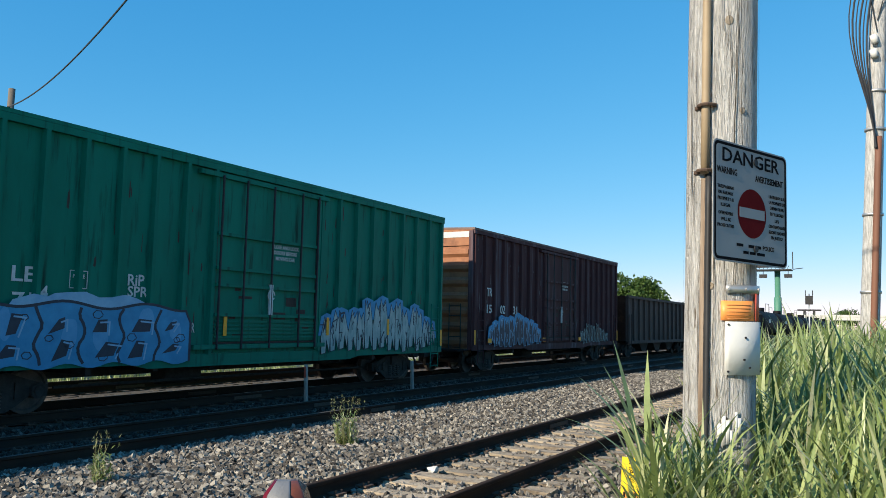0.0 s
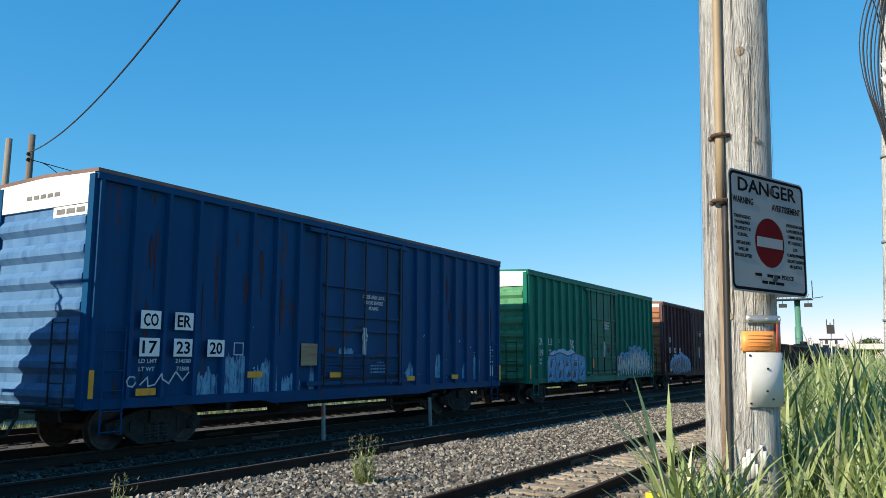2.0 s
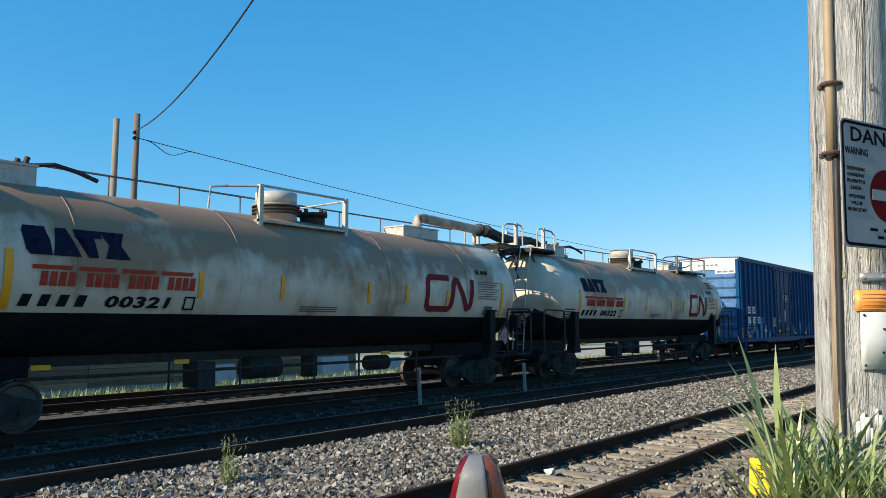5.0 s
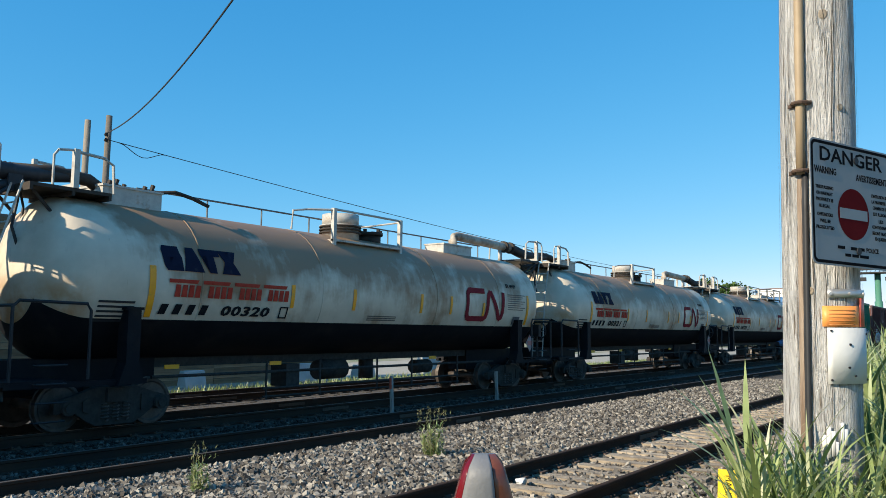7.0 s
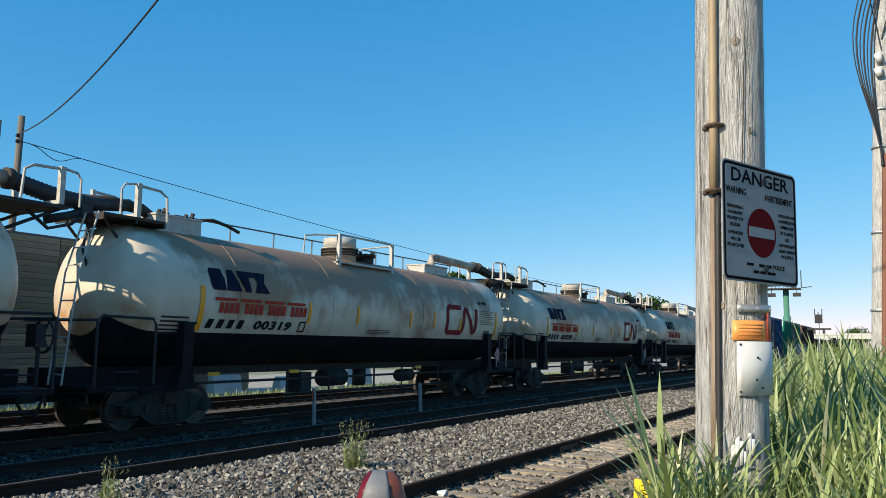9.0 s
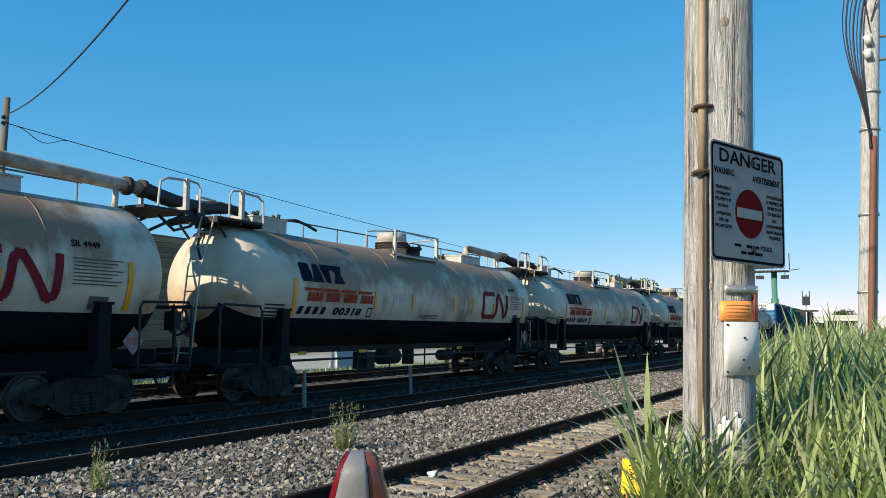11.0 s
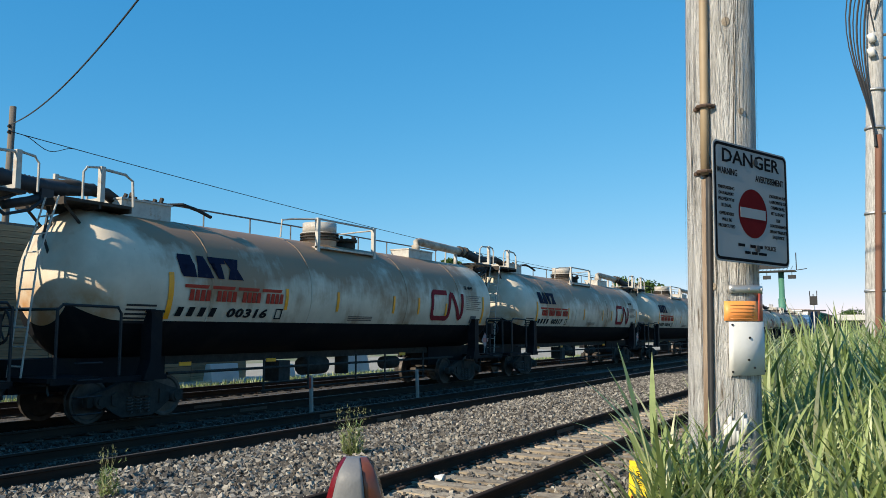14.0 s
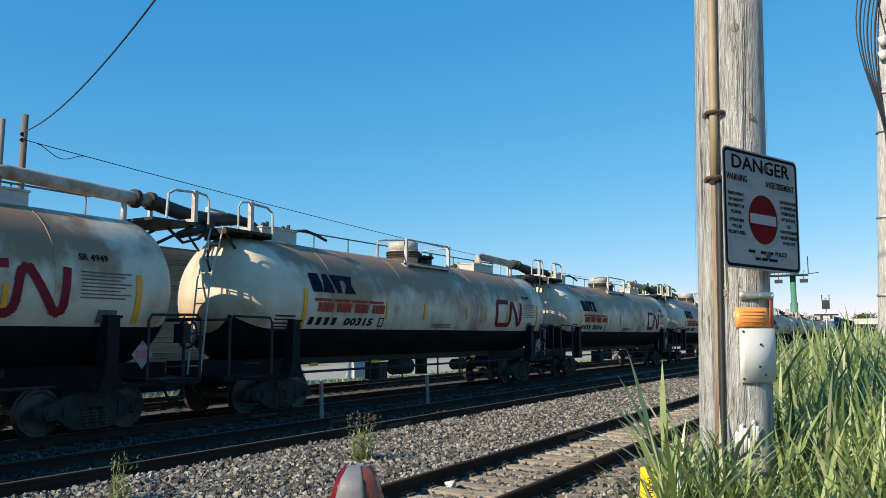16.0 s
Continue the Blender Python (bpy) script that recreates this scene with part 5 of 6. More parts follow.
TANK0 = 62.78
PITCH = 18.507
first = tank_car("white over black tank car with brown stains and maroon emblem")
numbered = [first]
for k in range(1, 10):
    numbered.append(copy_thing(first, pose(TX, 0, 0)))
for k, c in enumerate(numbered):
    if k:
        piping(c)
    else:                          # the leading tank car ends in a long railed platform
        bm = bmesh.new()
        box(bm, -.7, .8, 4.2, 7.75, 4.30, 4.36)
        for yy in (4.2, 6.0, 7.7):
            box(bm, .74, .82, yy - .04, yy + .04, 4.2, 5.0)
        tube(bm, [(.78, 4.2, 4.98), (.78, 7.7, 4.98)], .03, 6)
        tube(bm, [(-.68, 4.2, 4.98), (-.68, 7.7, 4.98), (.78, 7.7, 4.98)], .03, 6)
        tube(bm, [(.78, 4.2, 4.96), (.5, 3.6, 4.9), (.5, 3.3, 4.8), (.5, 3.28, 4.3)], .028, 6)
        tube(bm, [(0, 5.2, 4.36), (0, 5.2, 4.75)], .22, 12)
        tube(bm, [(.4, 5.5, 4.5), (.5, 6.1, 4.6), (.6, 6.6, 4.75), (.3, 7.2, 4.5)], .03, 6)
        part("valve_platform", bm, M["rail_grey"], c)
        part("stencil", wrap(text_bm("EE", .36, .62, .004, bold=.02), 6.95, 3.72), M["logo_red"], c)
    num = "00%d" % (322 - k)
    bm = text_bm(num, .2, 1.25, .004, 1.1, .15, .05)
    part("car_number", wrap(bm, -4.15, 2.32), M["letter_black"], c)
    bm = bmesh.new()
    for j in range(4):
        poly_plate(bm, [(-.6 + j * .3, -.1), (-.45 + j * .3, -.1), (-.4 + j * .3, .1), (-.55 + j * .3, .1)])
    poly_plate(bm, [(2.35, -.13), (2.58, -.13), (2.58, -.10), (2.35, -.10)])
    poly_plate(bm, [(2.35, .10), (2.58, .10), (2.58, .13), (2.35, .13)])
    poly_plate(bm, [(2.35, -.13), (2.38, -.13), (2.38, .13), (2.35, .13)])
    poly_plate(bm, [(2.55, -.13), (2.58, -.13), (2.58, .13), (2.55, .13)])
    tagged(part("reporting_mark", wrap(bm, -5.6, 2.32), M["letter_black"], c), kind="stuff")
    CARS.append((c, TANK0 - PITCH * k))


def far_tank(y):
    """A black tank car far ahead in the train."""
    car = thing("tank_car", "plain black tank car with a railed dome", "tank car", pose(TX, y, 0), "black tank cars")
    h = 6.9
    bm = bmesh.new()
    prof = [(-h + .7 - .7 * math.sin(math.pi / 2 * (1 - k / 6)), max(1.45 * math.sin(math.pi / 2 * k / 6), .001)) for k in range(7)]
    lathe(bm, prof + [(-yy, r) for yy, r in reversed(prof)], 28, 0, 2 * math.pi, 2.65)
    part("tank_shell", bm, M["black_steel"], car)
    bm = bmesh.new()
    tube(bm, [(0, 0, 4.0), (0, 0, 4.5)], .5, 16)
    part("dome", bm, M["black_steel"], car)
    bm = bmesh.new()
    for yy in (-1.4, 1.4):
        tube(bm, [(.8, yy, 3.9), (.8, yy, 4.95)], .03, 6)
        tube(bm, [(-.8, yy, 3.9), (-.8, yy, 4.95)], .03, 6)
    for s in (-.8, .8):
        tube(bm, [(s, -1.4, 4.95), (s, 1.4, 4.95)], .03, 6)
    part("dome_rail", bm, M["rail_grey"], car)
    bm = bmesh.new()
    box(bm, -1.4, 1.4, -h - .3, h + .3, .95, 1.15)
    part("underframe", bm, M["truck"], car)
    bm = bmesh.new()
    poly_plate(bm, [(-.8, -.2), (.8, -.2), (.8, .2), (-.8, .2)])
    for v in bm.verts:
        v.co = Vector((1.47 + v.co.z, v.co.x - 3, 2.9 + v.co.y))
    part("label_panel", bm, M["lettering"], car)
    for s in (-1, 1):
        truck(car, s * (h - 1.4))
        coupler(car, s * (h + .5), s)
    return car


for k in range(8):
    y = 187.5 + 15.6 * k
    CARS.append((far_tank(y), y))


# ---- the pole beside the track ----
POLE = Vector((-.843, 4.36, 0))
FRONT = Vector((math.sin(radians(10.4)), -math.cos(radians(10.4)), 0))
SIDE_R = Vector((math.cos(radians(10.4)), math.sin(radians(10.4)), 0))
LEAN = Vector((.0195, .004, 0))


def pole_r(z):
    return .183 - .0017 * z


def on_pole(phi, z, lift=0.0):
    """A place on the pole's skin: phi degrees round from the side that faces the path."""
    a = radians(phi)
    return POLE + LEAN * z + Vector((0, 0, z)) + (FRONT * math.cos(a) + SIDE_R * math.sin(a)) * (pole_r(z) + lift)


def skin_patch(bm, p0, p1, z0, z1, lift, n=10, thick=.004):
    """A bent sheet on the pole."""
    rows = []
    for z in (z0, z1):
        for lf in (lift, lift + thick):
            rows.append([bm.verts.new(on_pole(p0 + (p1 - p0) * k / n, z, lf)) for k in range(n + 1)])
    a, b, c, d = rows
    for k in range(n):
        for q, w in ((b, d), (c, a)):
            f = bm.faces.new((q[k], q[k + 1], w[k + 1], w[k]))
            f.smooth = True
        bm.faces.new((a[k], a[k + 1], b[k + 1], b[k]))
        bm.faces.new((d[k], d[k + 1], c[k + 1], c[k]))
    bm.faces.new((a[0], b[0], d[0], c[0]))
    bm.faces.new((a[-1], c[-1], d[-1], b[-1]))


pole = thing("utility_pole", "weathered grey wooden utility pole with cracks and conduit", "utility pole")
bm = bmesh.new()
n, zs = 32, [0 + .12 * k for k in range(int(9.6 / .12) + 1)]
rings = []
for z in zs:
    rings.append([bm.verts.new(on_pole(360 * k / n, z, .006 * noise.noise(Vector((math.cos(k * .196) * 3, math.sin(k * .196) * 3, z * .5))) + .003 * noise.noise(Vector((k * .9, 3, z * .4))))) for k in range(n)])
for s_, e_ in zip(rings, rings[1:]):
    for k in range(n):
        f = bm.faces.new((s_[k], s_[(k + 1) % n], e_[(k + 1) % n], e_[k]))
        f.smooth = True
bm.faces.new(list(reversed(rings[0])))
bm.faces.new(rings[-1])
bmesh.ops.recalc_face_normals(bm, faces=bm.faces)
part("shaft", bm, M["pole"], pole)
rnd = random.Random(12)
bm = bmesh.new()
for i in range(130):               # drying cracks that follow the grain
    phi, z0, ln = rnd.uniform(-85, 85), rnd.uniform(1.2, 4.6), rnd.uniform(.12, .9) * (1 if i % 3 else 1.6)
    wd, ph = rnd.uniform(.12, .45) * (2.4 if i % 9 == 0 else 1), rnd.uniform(0, 6)
    m = 10
    prev = None
    for k in range(m + 1):
        u = k / m
        w = wd * math.sin(math.pi * min(max(u, .02), .98)) + .05
        pc = phi + 1.6 * math.sin(u * 5 + ph) + .5 * math.sin(u * 17 + ph)
        pair = [bm.verts.new(on_pole(pc + s * w, z0 + ln * u, .0095)) for s in (-1, 1)]
        if prev:
            bm.faces.new((prev[0], prev[1], pair[1], pair[0]))
        prev = pair
tagged(part("crack", bm, M["crack"], pole), kind="stuff")
for phi, z, r in ((10, 3.55, .017), (34, 3.07, .012), (-15, 2.16, .013), (28, 2.72, .014)):
    bm = bmesh.new()
    prev = None
    for rr, lf in ((r * 1.2, .0035), (r * .9, .0062), (r * .5, .006), (.002, .0055)):
        ring = [bm.verts.new(on_pole(phi + math.degrees(rr * math.cos(a) / .17), z + rr * 1.25 * math.sin(a), lf)) for a in (2 * math.pi * k / 14 for k in range(14))]
        if prev:
            for k in range(14):
                bm.faces.new((prev[k], prev[(k + 1) % 14], ring[(k + 1) % 14], ring[k]))
        prev = ring
    part("knot", bm, M["knot"], pole)
bm = bmesh.new()
tube(bm, [on_pole(-24, 2.74 + k * .4, .020) for k in range(17)], .0225, 12)
part("conduit", bm, M["conduit"], pole, "beige plastic conduit")
bm = bmesh.new()
tube(bm, [on_pole(-19, 2.76 - k * .2, .010) for k in range(13)], .013, 8)
tube(bm, [on_pole(-22, 2.76 - k * .2, .006) for k in range(13)], .010, 8)
part("ground_cable", bm, M["cable"], pole)
bm = bmesh.new()
skin_patch(bm, -32, -24, .6, 2.72, .0095, 3, .001)
part("stain_strip", bm, M["pole_stain"], pole, "red-brown stained wood beside the cable")
for z in (3.10, 2.755):
    bm = bmesh.new()
    skin_patch(bm, -46, -34, z - .010, z + .010, .006, 3, .006)
    skin_patch(bm, -20, -8, z - .010, z + .010, .006, 3, .006)
    tube(bm, [on_pole(p, z, l) for p, l in ((-37, .012), (-34, .035), (-30, .050), (-24, .056), (-18, .050), (-14, .035), (-11, .012))], .009, 6)
    part("clamp", bm, M["plate"], pole)
bm = bmesh.new()
skin_patch(bm, 8, 80, 2.125, 2.165, .012, 10, .004)
for p in (12, 40, 68):
    tube(bm, [on_pole(p, 2.145, .012), on_pole(p, 2.145, .026)], .008, 6)
part("strap", bm, M["alu"], pole)
bm = bmesh.new()
skin_patch(bm, 1, 60, 1.985, 2.085, .008, 8, .003)
tag = part("warning_tag", bm, M["orange"], pole, "orange metal warning tag with unreadable lines")
bm = bmesh.new()
for k in range(5):
    skin_patch(bm, 10, 50, 1.993 + k * .017, 1.998 + k * .017, .0115, 8, .0008)
part("tag_writing", bm, M["orange_dim"], tag)
bm = bmesh.new()
skin_patch(bm, 62, 104, 1.985, 2.15, .010, 6, .003)
part("red_tag", bm, M["post_red"], pole)
bm = bmesh.new()
skin_patch(bm, 7, 96, 1.712, 1.98, .016, 12, .003)
sheet = part("metal_sheet", bm, M["white_plate"], pole, "dented white sheet-metal guard")
bm = bmesh.new()
for p, z in ((12, 1.965), (12, 1.73), (38, 1.90), (36, 1.79), (46, 1.75), (80, 1.95), (80, 1.73)):
    tube(bm, [on_pole(p, z, .018), on_pole(p, z, .024)], .006, 6)
part("nail", bm, M["dark_metal"], sheet)
bm = bmesh.new()
for p0, p1, z0, z1 in ((-2, 4, 1.38, 1.47), (4, 10, 1.36, 1.51), (10, 16, 1.37, 1.49), (16, 20, 1.36, 1.44), (23, 28, 1.38, 1.53), (28, 34, 1.42, 1.50)):
    skin_patch(bm, p0, p1, z0, z1, .010, 3, .002)
part("torn_paper", bm, M["white_plate"], pole, "torn white paper stapled low on the pole")

# ---- warning sign ----
SA = 24.0                          # the way in which the sign's face runs, clockwise from +y
SIGN_C = Vector((-.606, 4.15, 2.556))
sx = Vector((math.sin(radians(SA)), math.cos(radians(SA)), 0))
sn = Vector((math.cos(radians(SA)), -math.sin(radians(SA)), 0))
tilt = -1.0
SM = Matrix.Translation(SIGN_C) @ Matrix((sx, Vector((0, 0, 1)), sn)).transposed().to_4x4() @ Matrix.Rotation(radians(tilt), 4, "Z")
SW, SH = .635, .588
sign = thing("warning_sign", "grey-white danger sign with black border and red disc", "sign", SM)


def round_rect(w, h, r, n=6):
    p = []
    for cx, cy, a0 in ((w / 2 - r, h / 2 - r, 0), (-w / 2 + r, h / 2 - r, 90), (-w / 2 + r, -h / 2 + r, 180), (w / 2 - r, -h / 2 + r, 270)):
        p += [(cx + r * math.cos(radians(a0 + 90 * k / n)), cy + r * math.sin(radians(a0 + 90 * k / n))) for k in range(n + 1)]
    return p


bm = bmesh.new()
prism(bm, round_rect(SW, SH, .035), "z", -.004, 0)
part("plate", bm, M["sign"], sign)
bm = bmesh.new()
out, inn = round_rect(SW - .016, SH - .016, .03), round_rect(SW - .044, SH - .044, .02)
for k in range(len(out)):
    j = (k + 1) % len(out)
    bm.faces.new([bm.verts.new((*p, .0012)) for p in (out[k], out[j], inn[j], inn[k])])
part("border", bm, M["sign_black"], sign)
bm = bmesh.new()
bm.faces.new([bm.verts.new((.002 + .123 * math.cos(a), -.041 + .123 * math.sin(a), .0012)) for a in (2 * math.pi * k / 40 for k in range(40))])
disc = part("red_disc", bm, M["sign_red"], sign)
bm = bmesh.new()
box(bm, -.106, .110, -.066, -.016, .0016, .0022)
part("white_bar", bm, M["sign"], disc)
LINES = [("DANGER", .0, .226, .068, .46), ("WARNING", -.195, .148, .033, .155), ("AVERTISSEMENT", .145, .142, .033, .235),
         ("TRESPASSING", -.205, .066, .016, .125), ("ON RAILWAY", -.205, .037, .016, .115), ("PROPERTY IS", -.205, .008, .016, .12), ("ILLEGAL", -.205, -.022, .016, .075),
         ("OFFENDERS", -.205, -.062, .016, .11), ("WILL BE", -.205, -.092, .016, .075), ("PROSECUTED", -.205, -.122, .016, .125),
         ("L'INTRUSION SUR", .208, .066, .016, .135), ("LA PROPRIETE DU", .208, .037, .016, .135), ("CHEMIN DE FER", .208, .008, .016, .12), ("EST ILLEGALE", .208, -.022, .016, .115),
         ("LES", .208, -.056, .016, .035), ("CONTREVENANTS", .208, -.086, .016, .14), ("SERONT TRADUITS", .208, -.116, .016, .14), ("EN JUSTICE", .208, -.146, .016, .10),
         ("POLICE", .135, -.205, .022, .095)]
for words, x, y, hh, w in LINES:
    x, w = x * 1.067, w * 1.067
    part("lettering", text_bm(words, hh, w, .0008, bold=.022 if hh > .03 else .03), M["sign_black"], sign, at=pose(x, y, .0016))
bm = bmesh.new()
for x0, x1, y0, y1 in ((-.13, -.075, -.212, -.198), (-.03, .02, -.213, -.198), (.026, .078, -.213, -.198), (-.075, -.03, -.246, -.232), (-.02, .03, -.246, -.232), (.04, .11, -.246, -.232)):
    box(bm, x0, x1, y0, y1, .001, .0018)
part("blanked_writing", bm, M["sign_black"], sign)
for y in (.222, -.215):
    bm = bmesh.new()
    tube(bm, [(.03, y, -.08), (.03, y, .006)], .010, 8)
    tube(bm, [(.03, y, .002), (.03, y, .007)], .018, 8)
    part("bolt", bm, M["dark_metal"], sign)

# ---- second pole with cables ----
pole2 = thing("cable_pole", "leaning wooden pole with hanging cables and brown conduit", "utility pole")
P2 = Vector((-.47, 15.0, 0))
L2 = Vector((.047, 0, 1)).normalized()


def p2(z, dx=0.0, dy=0.0):
    return P2 + L2 * z + Vector((dx, dy, 0))


bm = bmesh.new()
tube(bm, [p2(k * .8) for k in range(13)], .155, 18, .125)
part("shaft", bm, M["pole"], pole2)
bm = bmesh.new()
tube(bm, [p2(.2 + k * .5, .06, -.15) for k in range(11)], .055, 10)
part("conduit", bm, M["conduit_rust"], pole2, "red-brown conduit")
for z in (5.35, 3.9, 2.6, 6.0):
    bm = bmesh.new()
    tube(bm, [p2(z) - Vector((0, 0, .02)), p2(z) + Vector((0, 0, .02))], .165, 14)
    part("band", bm, M["alu"], pole2)
for i in range(6):
    dx, b = -.02 + .012 * i, .26 + .09 * i
    pts = []
    for k in range(17):
        u = k / 16
        z = 5.0 + u * (3.9 + .15 * i)
        pts.append(p2(z, .02 + dx * .3 - b * math.sin(math.pi * min(u * 1.15, 1)) ** 1.3 * (.35 + .65 * u), -.17 - .015 * i))
    bm = bmesh.new()
    tube(bm, pts, .011 if i % 2 else .018, 6)
    part("cable", bm, M["cable"], pole2, "black hanging cable")
for z0, z1, x1 in ((7.0, 8.9, -.45), (7.2, 9.0, .5)):
    bm = bmesh.new()
    tube(bm, [p2(z0, 0, -.15), p2((z0 + z1) / 2, x1 * .4, -.15), p2(z1, x1, -.1)], .010, 6)
    part("cable", bm, M["cable"], pole2, "black hanging cable")
bm = bmesh.new()
for z in (6.55, 6.8):
    tube(bm, [p2(z, -.02, -.18), p2(z + .14, -.06, -.19)], .06, 10)
part("insulator", bm, M["white_plate"], pole2)
bm = bmesh.new()
for z in (6.55, 6.95):
    tube(bm, [p2(z, .1), p2(z + .02, .75)], .025, 6)
    tube(bm, [p2(z, .5), p2(z + .15, .5)], .035, 8)
part("bracket", bm, M["rail_grey"], pole2)

# ---- poles and wires behind the train ----
FA = Vector((-25.8, 15.3, 0))
for k, (b, hgt, r) in enumerate(((FA, 9.45, .13), (Vector((-28.6, 16.1, 0)), 9.9, .14))):
    t = thing("utility_pole", ("bare wooden pole that carries two wires", "bare wooden pole without wires")[k], "utility pole")
    bm = bmesh.new()
    tube(bm, [b + Vector((.018 * z, 0, z - .2)) for z in (0, 3, 6, hgt + .2)], r, 12, r * .8)
    part("shaft", bm, M["wood_dark"] if k == 0 else M["pole_far"], t)
    if k == 0:
        bm = bmesh.new()
        for z in (8.75, 8.55):
            tube(bm, [b + Vector((.15, -.1, z)), b + Vector((.32, -.16, z))], .05, 8)
        part("insulator", bm, M["dark_metal"], t)
bm = bmesh.new()
A, B = FA + Vector((.3, -.15, 8.78)), Vector((-.70, 4.4, 9.3))
tube(bm, [A.lerp(B, k / 40) - Vector((0, 0, 1.2 * 4 * (k / 40) * (1 - k / 40))) for k in range(41)], .020, 6)
tagged(part("overhead_cable", bm, M["cable"]), "black overhead cable slung from pole to pole", "cable")
bm = bmesh.new()
A, B = FA + Vector((.3, -.1, 8.55)), Vector((-25.8, 76, 7.25))
tube(bm, [A.lerp(B, k / 40) - Vector((0, 0, .42 * 4 * (k / 40) * (1 - k / 40))) for k in range(41)], .015, 6)
tube(bm, [A.lerp(B, u) - Vector((0, 0, .42 * 4 * u * (1 - u) + .32 * math.sin((u - .007) / .032 * math.pi) ** 2)) for u in (.007 + .0032 * k for k in range(11))], .014, 6)
tagged(part("overhead_cable", bm, M["cable"]), "thin wire with a slack loop along the yard", "cable")
t = thing("utility_pole", "distant wooden pole at the wire's far end", "utility pole")
bm = bmesh.new()
tube(bm, [(-25.8, 76, -.2), (-25.8, 76, 7.3)], .13, 10, .1)
part("shaft", bm, M["wood_dark"], t)

# ---- boarded wall and clutter beyond the tracks ----
wall = thing("board_wall", "tall weathered brown wall of horizontal boards", "wall", kind="structure")
bm = bmesh.new()
box(bm, -24.6, -24.1, -8, 25.0, -.2, 5.3)
part("core", bm, M["wood_dark"], wall)
bm = bmesh.new()
box(bm, -24.1, -24.05, -1.485, 1.485, -.09, .09)
board = part("board", bm, M["boards"], wall, at=pose(0, -6.5, .05))
rnd = random.Random(3)
for j in range(27):
    for i in range(11):
        if i or j:
            again(board, pose(rnd.uniform(0, .03), -6.5 + i * 3.0, .05 + j * .195, rnd.uniform(-.25, .25)))
for y, w, hh, lab in ((22.5, 1.3, .7, "pale concrete block on the gravel"), (26.0, 1.0, .55, "pale concrete block on the gravel"), (31, 2.2, .8, "pale concrete block on the gravel"), (17.2, .8, .6, "pale concrete block on the gravel")):
    bm = bmesh.new()
    prism(bm, [(-.3, 0), (.3, 0), (.26, .2), (.14, hh), (-.14, hh), (-.26, .2)], "y", -w / 2, w / 2)
    bmesh.ops.bevel(bm, geom=bm.edges[:], offset=.02, segments=1, affect="EDGES")
    b = part("concrete_block", bm, M["concrete"])
    b.matrix_basis = pose(-22.9, y, -.055, 0, 0, rnd.uniform(-8, 8))
    tagged(b, lab, "concrete block", "concrete blocks along the road")
# ---- marker posts between the tracks ----
for y, hgt, red in ((14.66, .84, True), (19.35, .78, False)):
    t = thing("marker_post", "slim white plastic marker post" + (" with a red reflector" if red else ""), "marker post", pose(-12.0, y, -.05, 1.5 if red else 2.5, -1), "track marker posts")
    bm = bmesh.new()
    prism(bm, [(-.05, -.012), (-.03, -.03), (.03, -.03), (.05, -.012), (.05, .012), (-.05, .012)], "z", 0, hgt + .1)
    part("blade", bm, M["post_white"], t)
    bm = bmesh.new()
    box(bm, -.032, .032, -.036, -.031, hgt - .2, hgt + .05)
    part("reflector", bm, M["post_red"] if red else M["post_white"], t)

# ---- yellow marker beside the siding ----
t = thing("warning_marker", "yellow plastic warning marker with black writing", "marker post", pose(-2.02, 6.75, .0, -3, 3, 22))
bm = bmesh.new()
prism(bm, [(-.075, -.02), (.075, -.02), (.075, .02), (-.075, .02)], "z", 0, .83)
part("blade", bm, M["yellow"], t)
part("lettering", text_bm("MANH", .05, .19, .002), M["sign_black"], t, at=pose(.005, -.022, .69, 90, 0, 0) @ Matrix.Rotation(radians(-90), 4, "Z"))
bm = bmesh.new()
box(bm, -.06, .06, -.0225, -.0205, .49, .55)
part("orange_band", bm, M["orange"], t)
bm = bmesh.new()
for k in range(4):
    box(bm, -.055 + k * .03, -.04 + k * .03, -.0245, -.0225, .50, .54)
part("band_writing", bm, M["sign_black"], t)

# ---- scrap on the siding ----
bm = bmesh.new()
bmesh.ops.create_icosphere(bm, subdivisions=2, radius=.075)
for v in bm.verts:
    v.co += v.co.normalized() * .05 * noise.noise(v.co * 22)
    v.co.z *= .6
tagged(part("crumpled_paper", bm, M["white_plate"], at=pose(-5.25, 9.05, .04)), "crumpled white paper lying on the ties", "paper")

# ---- signal, billboard, overpass, trees in the distance ----
sig = thing("rail_signal", "dark signal mast with cross arm and head", "signal", pose(-6.9, 80, 0))
bm = bmesh.new()
tube(bm, [(0, 0, -.2), (0, 0, 5.3)], .07, 8)
part("mast", bm, M["alu"], sig)
bm = bmesh.new()
box(bm, -1.0, 1.0, -.12, .12, 3.7, 3.85)
box(bm, -.5, -.3, -.15, .15, 3.35, 3.7)
box(bm, .3, .5, -.15, .15, 3.35, 3.7)
part("cross_arm", bm, M["dark_metal"], sig)
bm = bmesh.new()
box(bm, -.32, .32, -.1, .1, 4.3, 5.1)
tube(bm, [(-.3, 0, 5.1), (-.3, 0, 5.6)], .04, 6)
tube(bm, [(.3, 0, 5.1), (.3, 0, 5.6)], .04, 6)
part("head", bm, M["dark_metal"], sig)

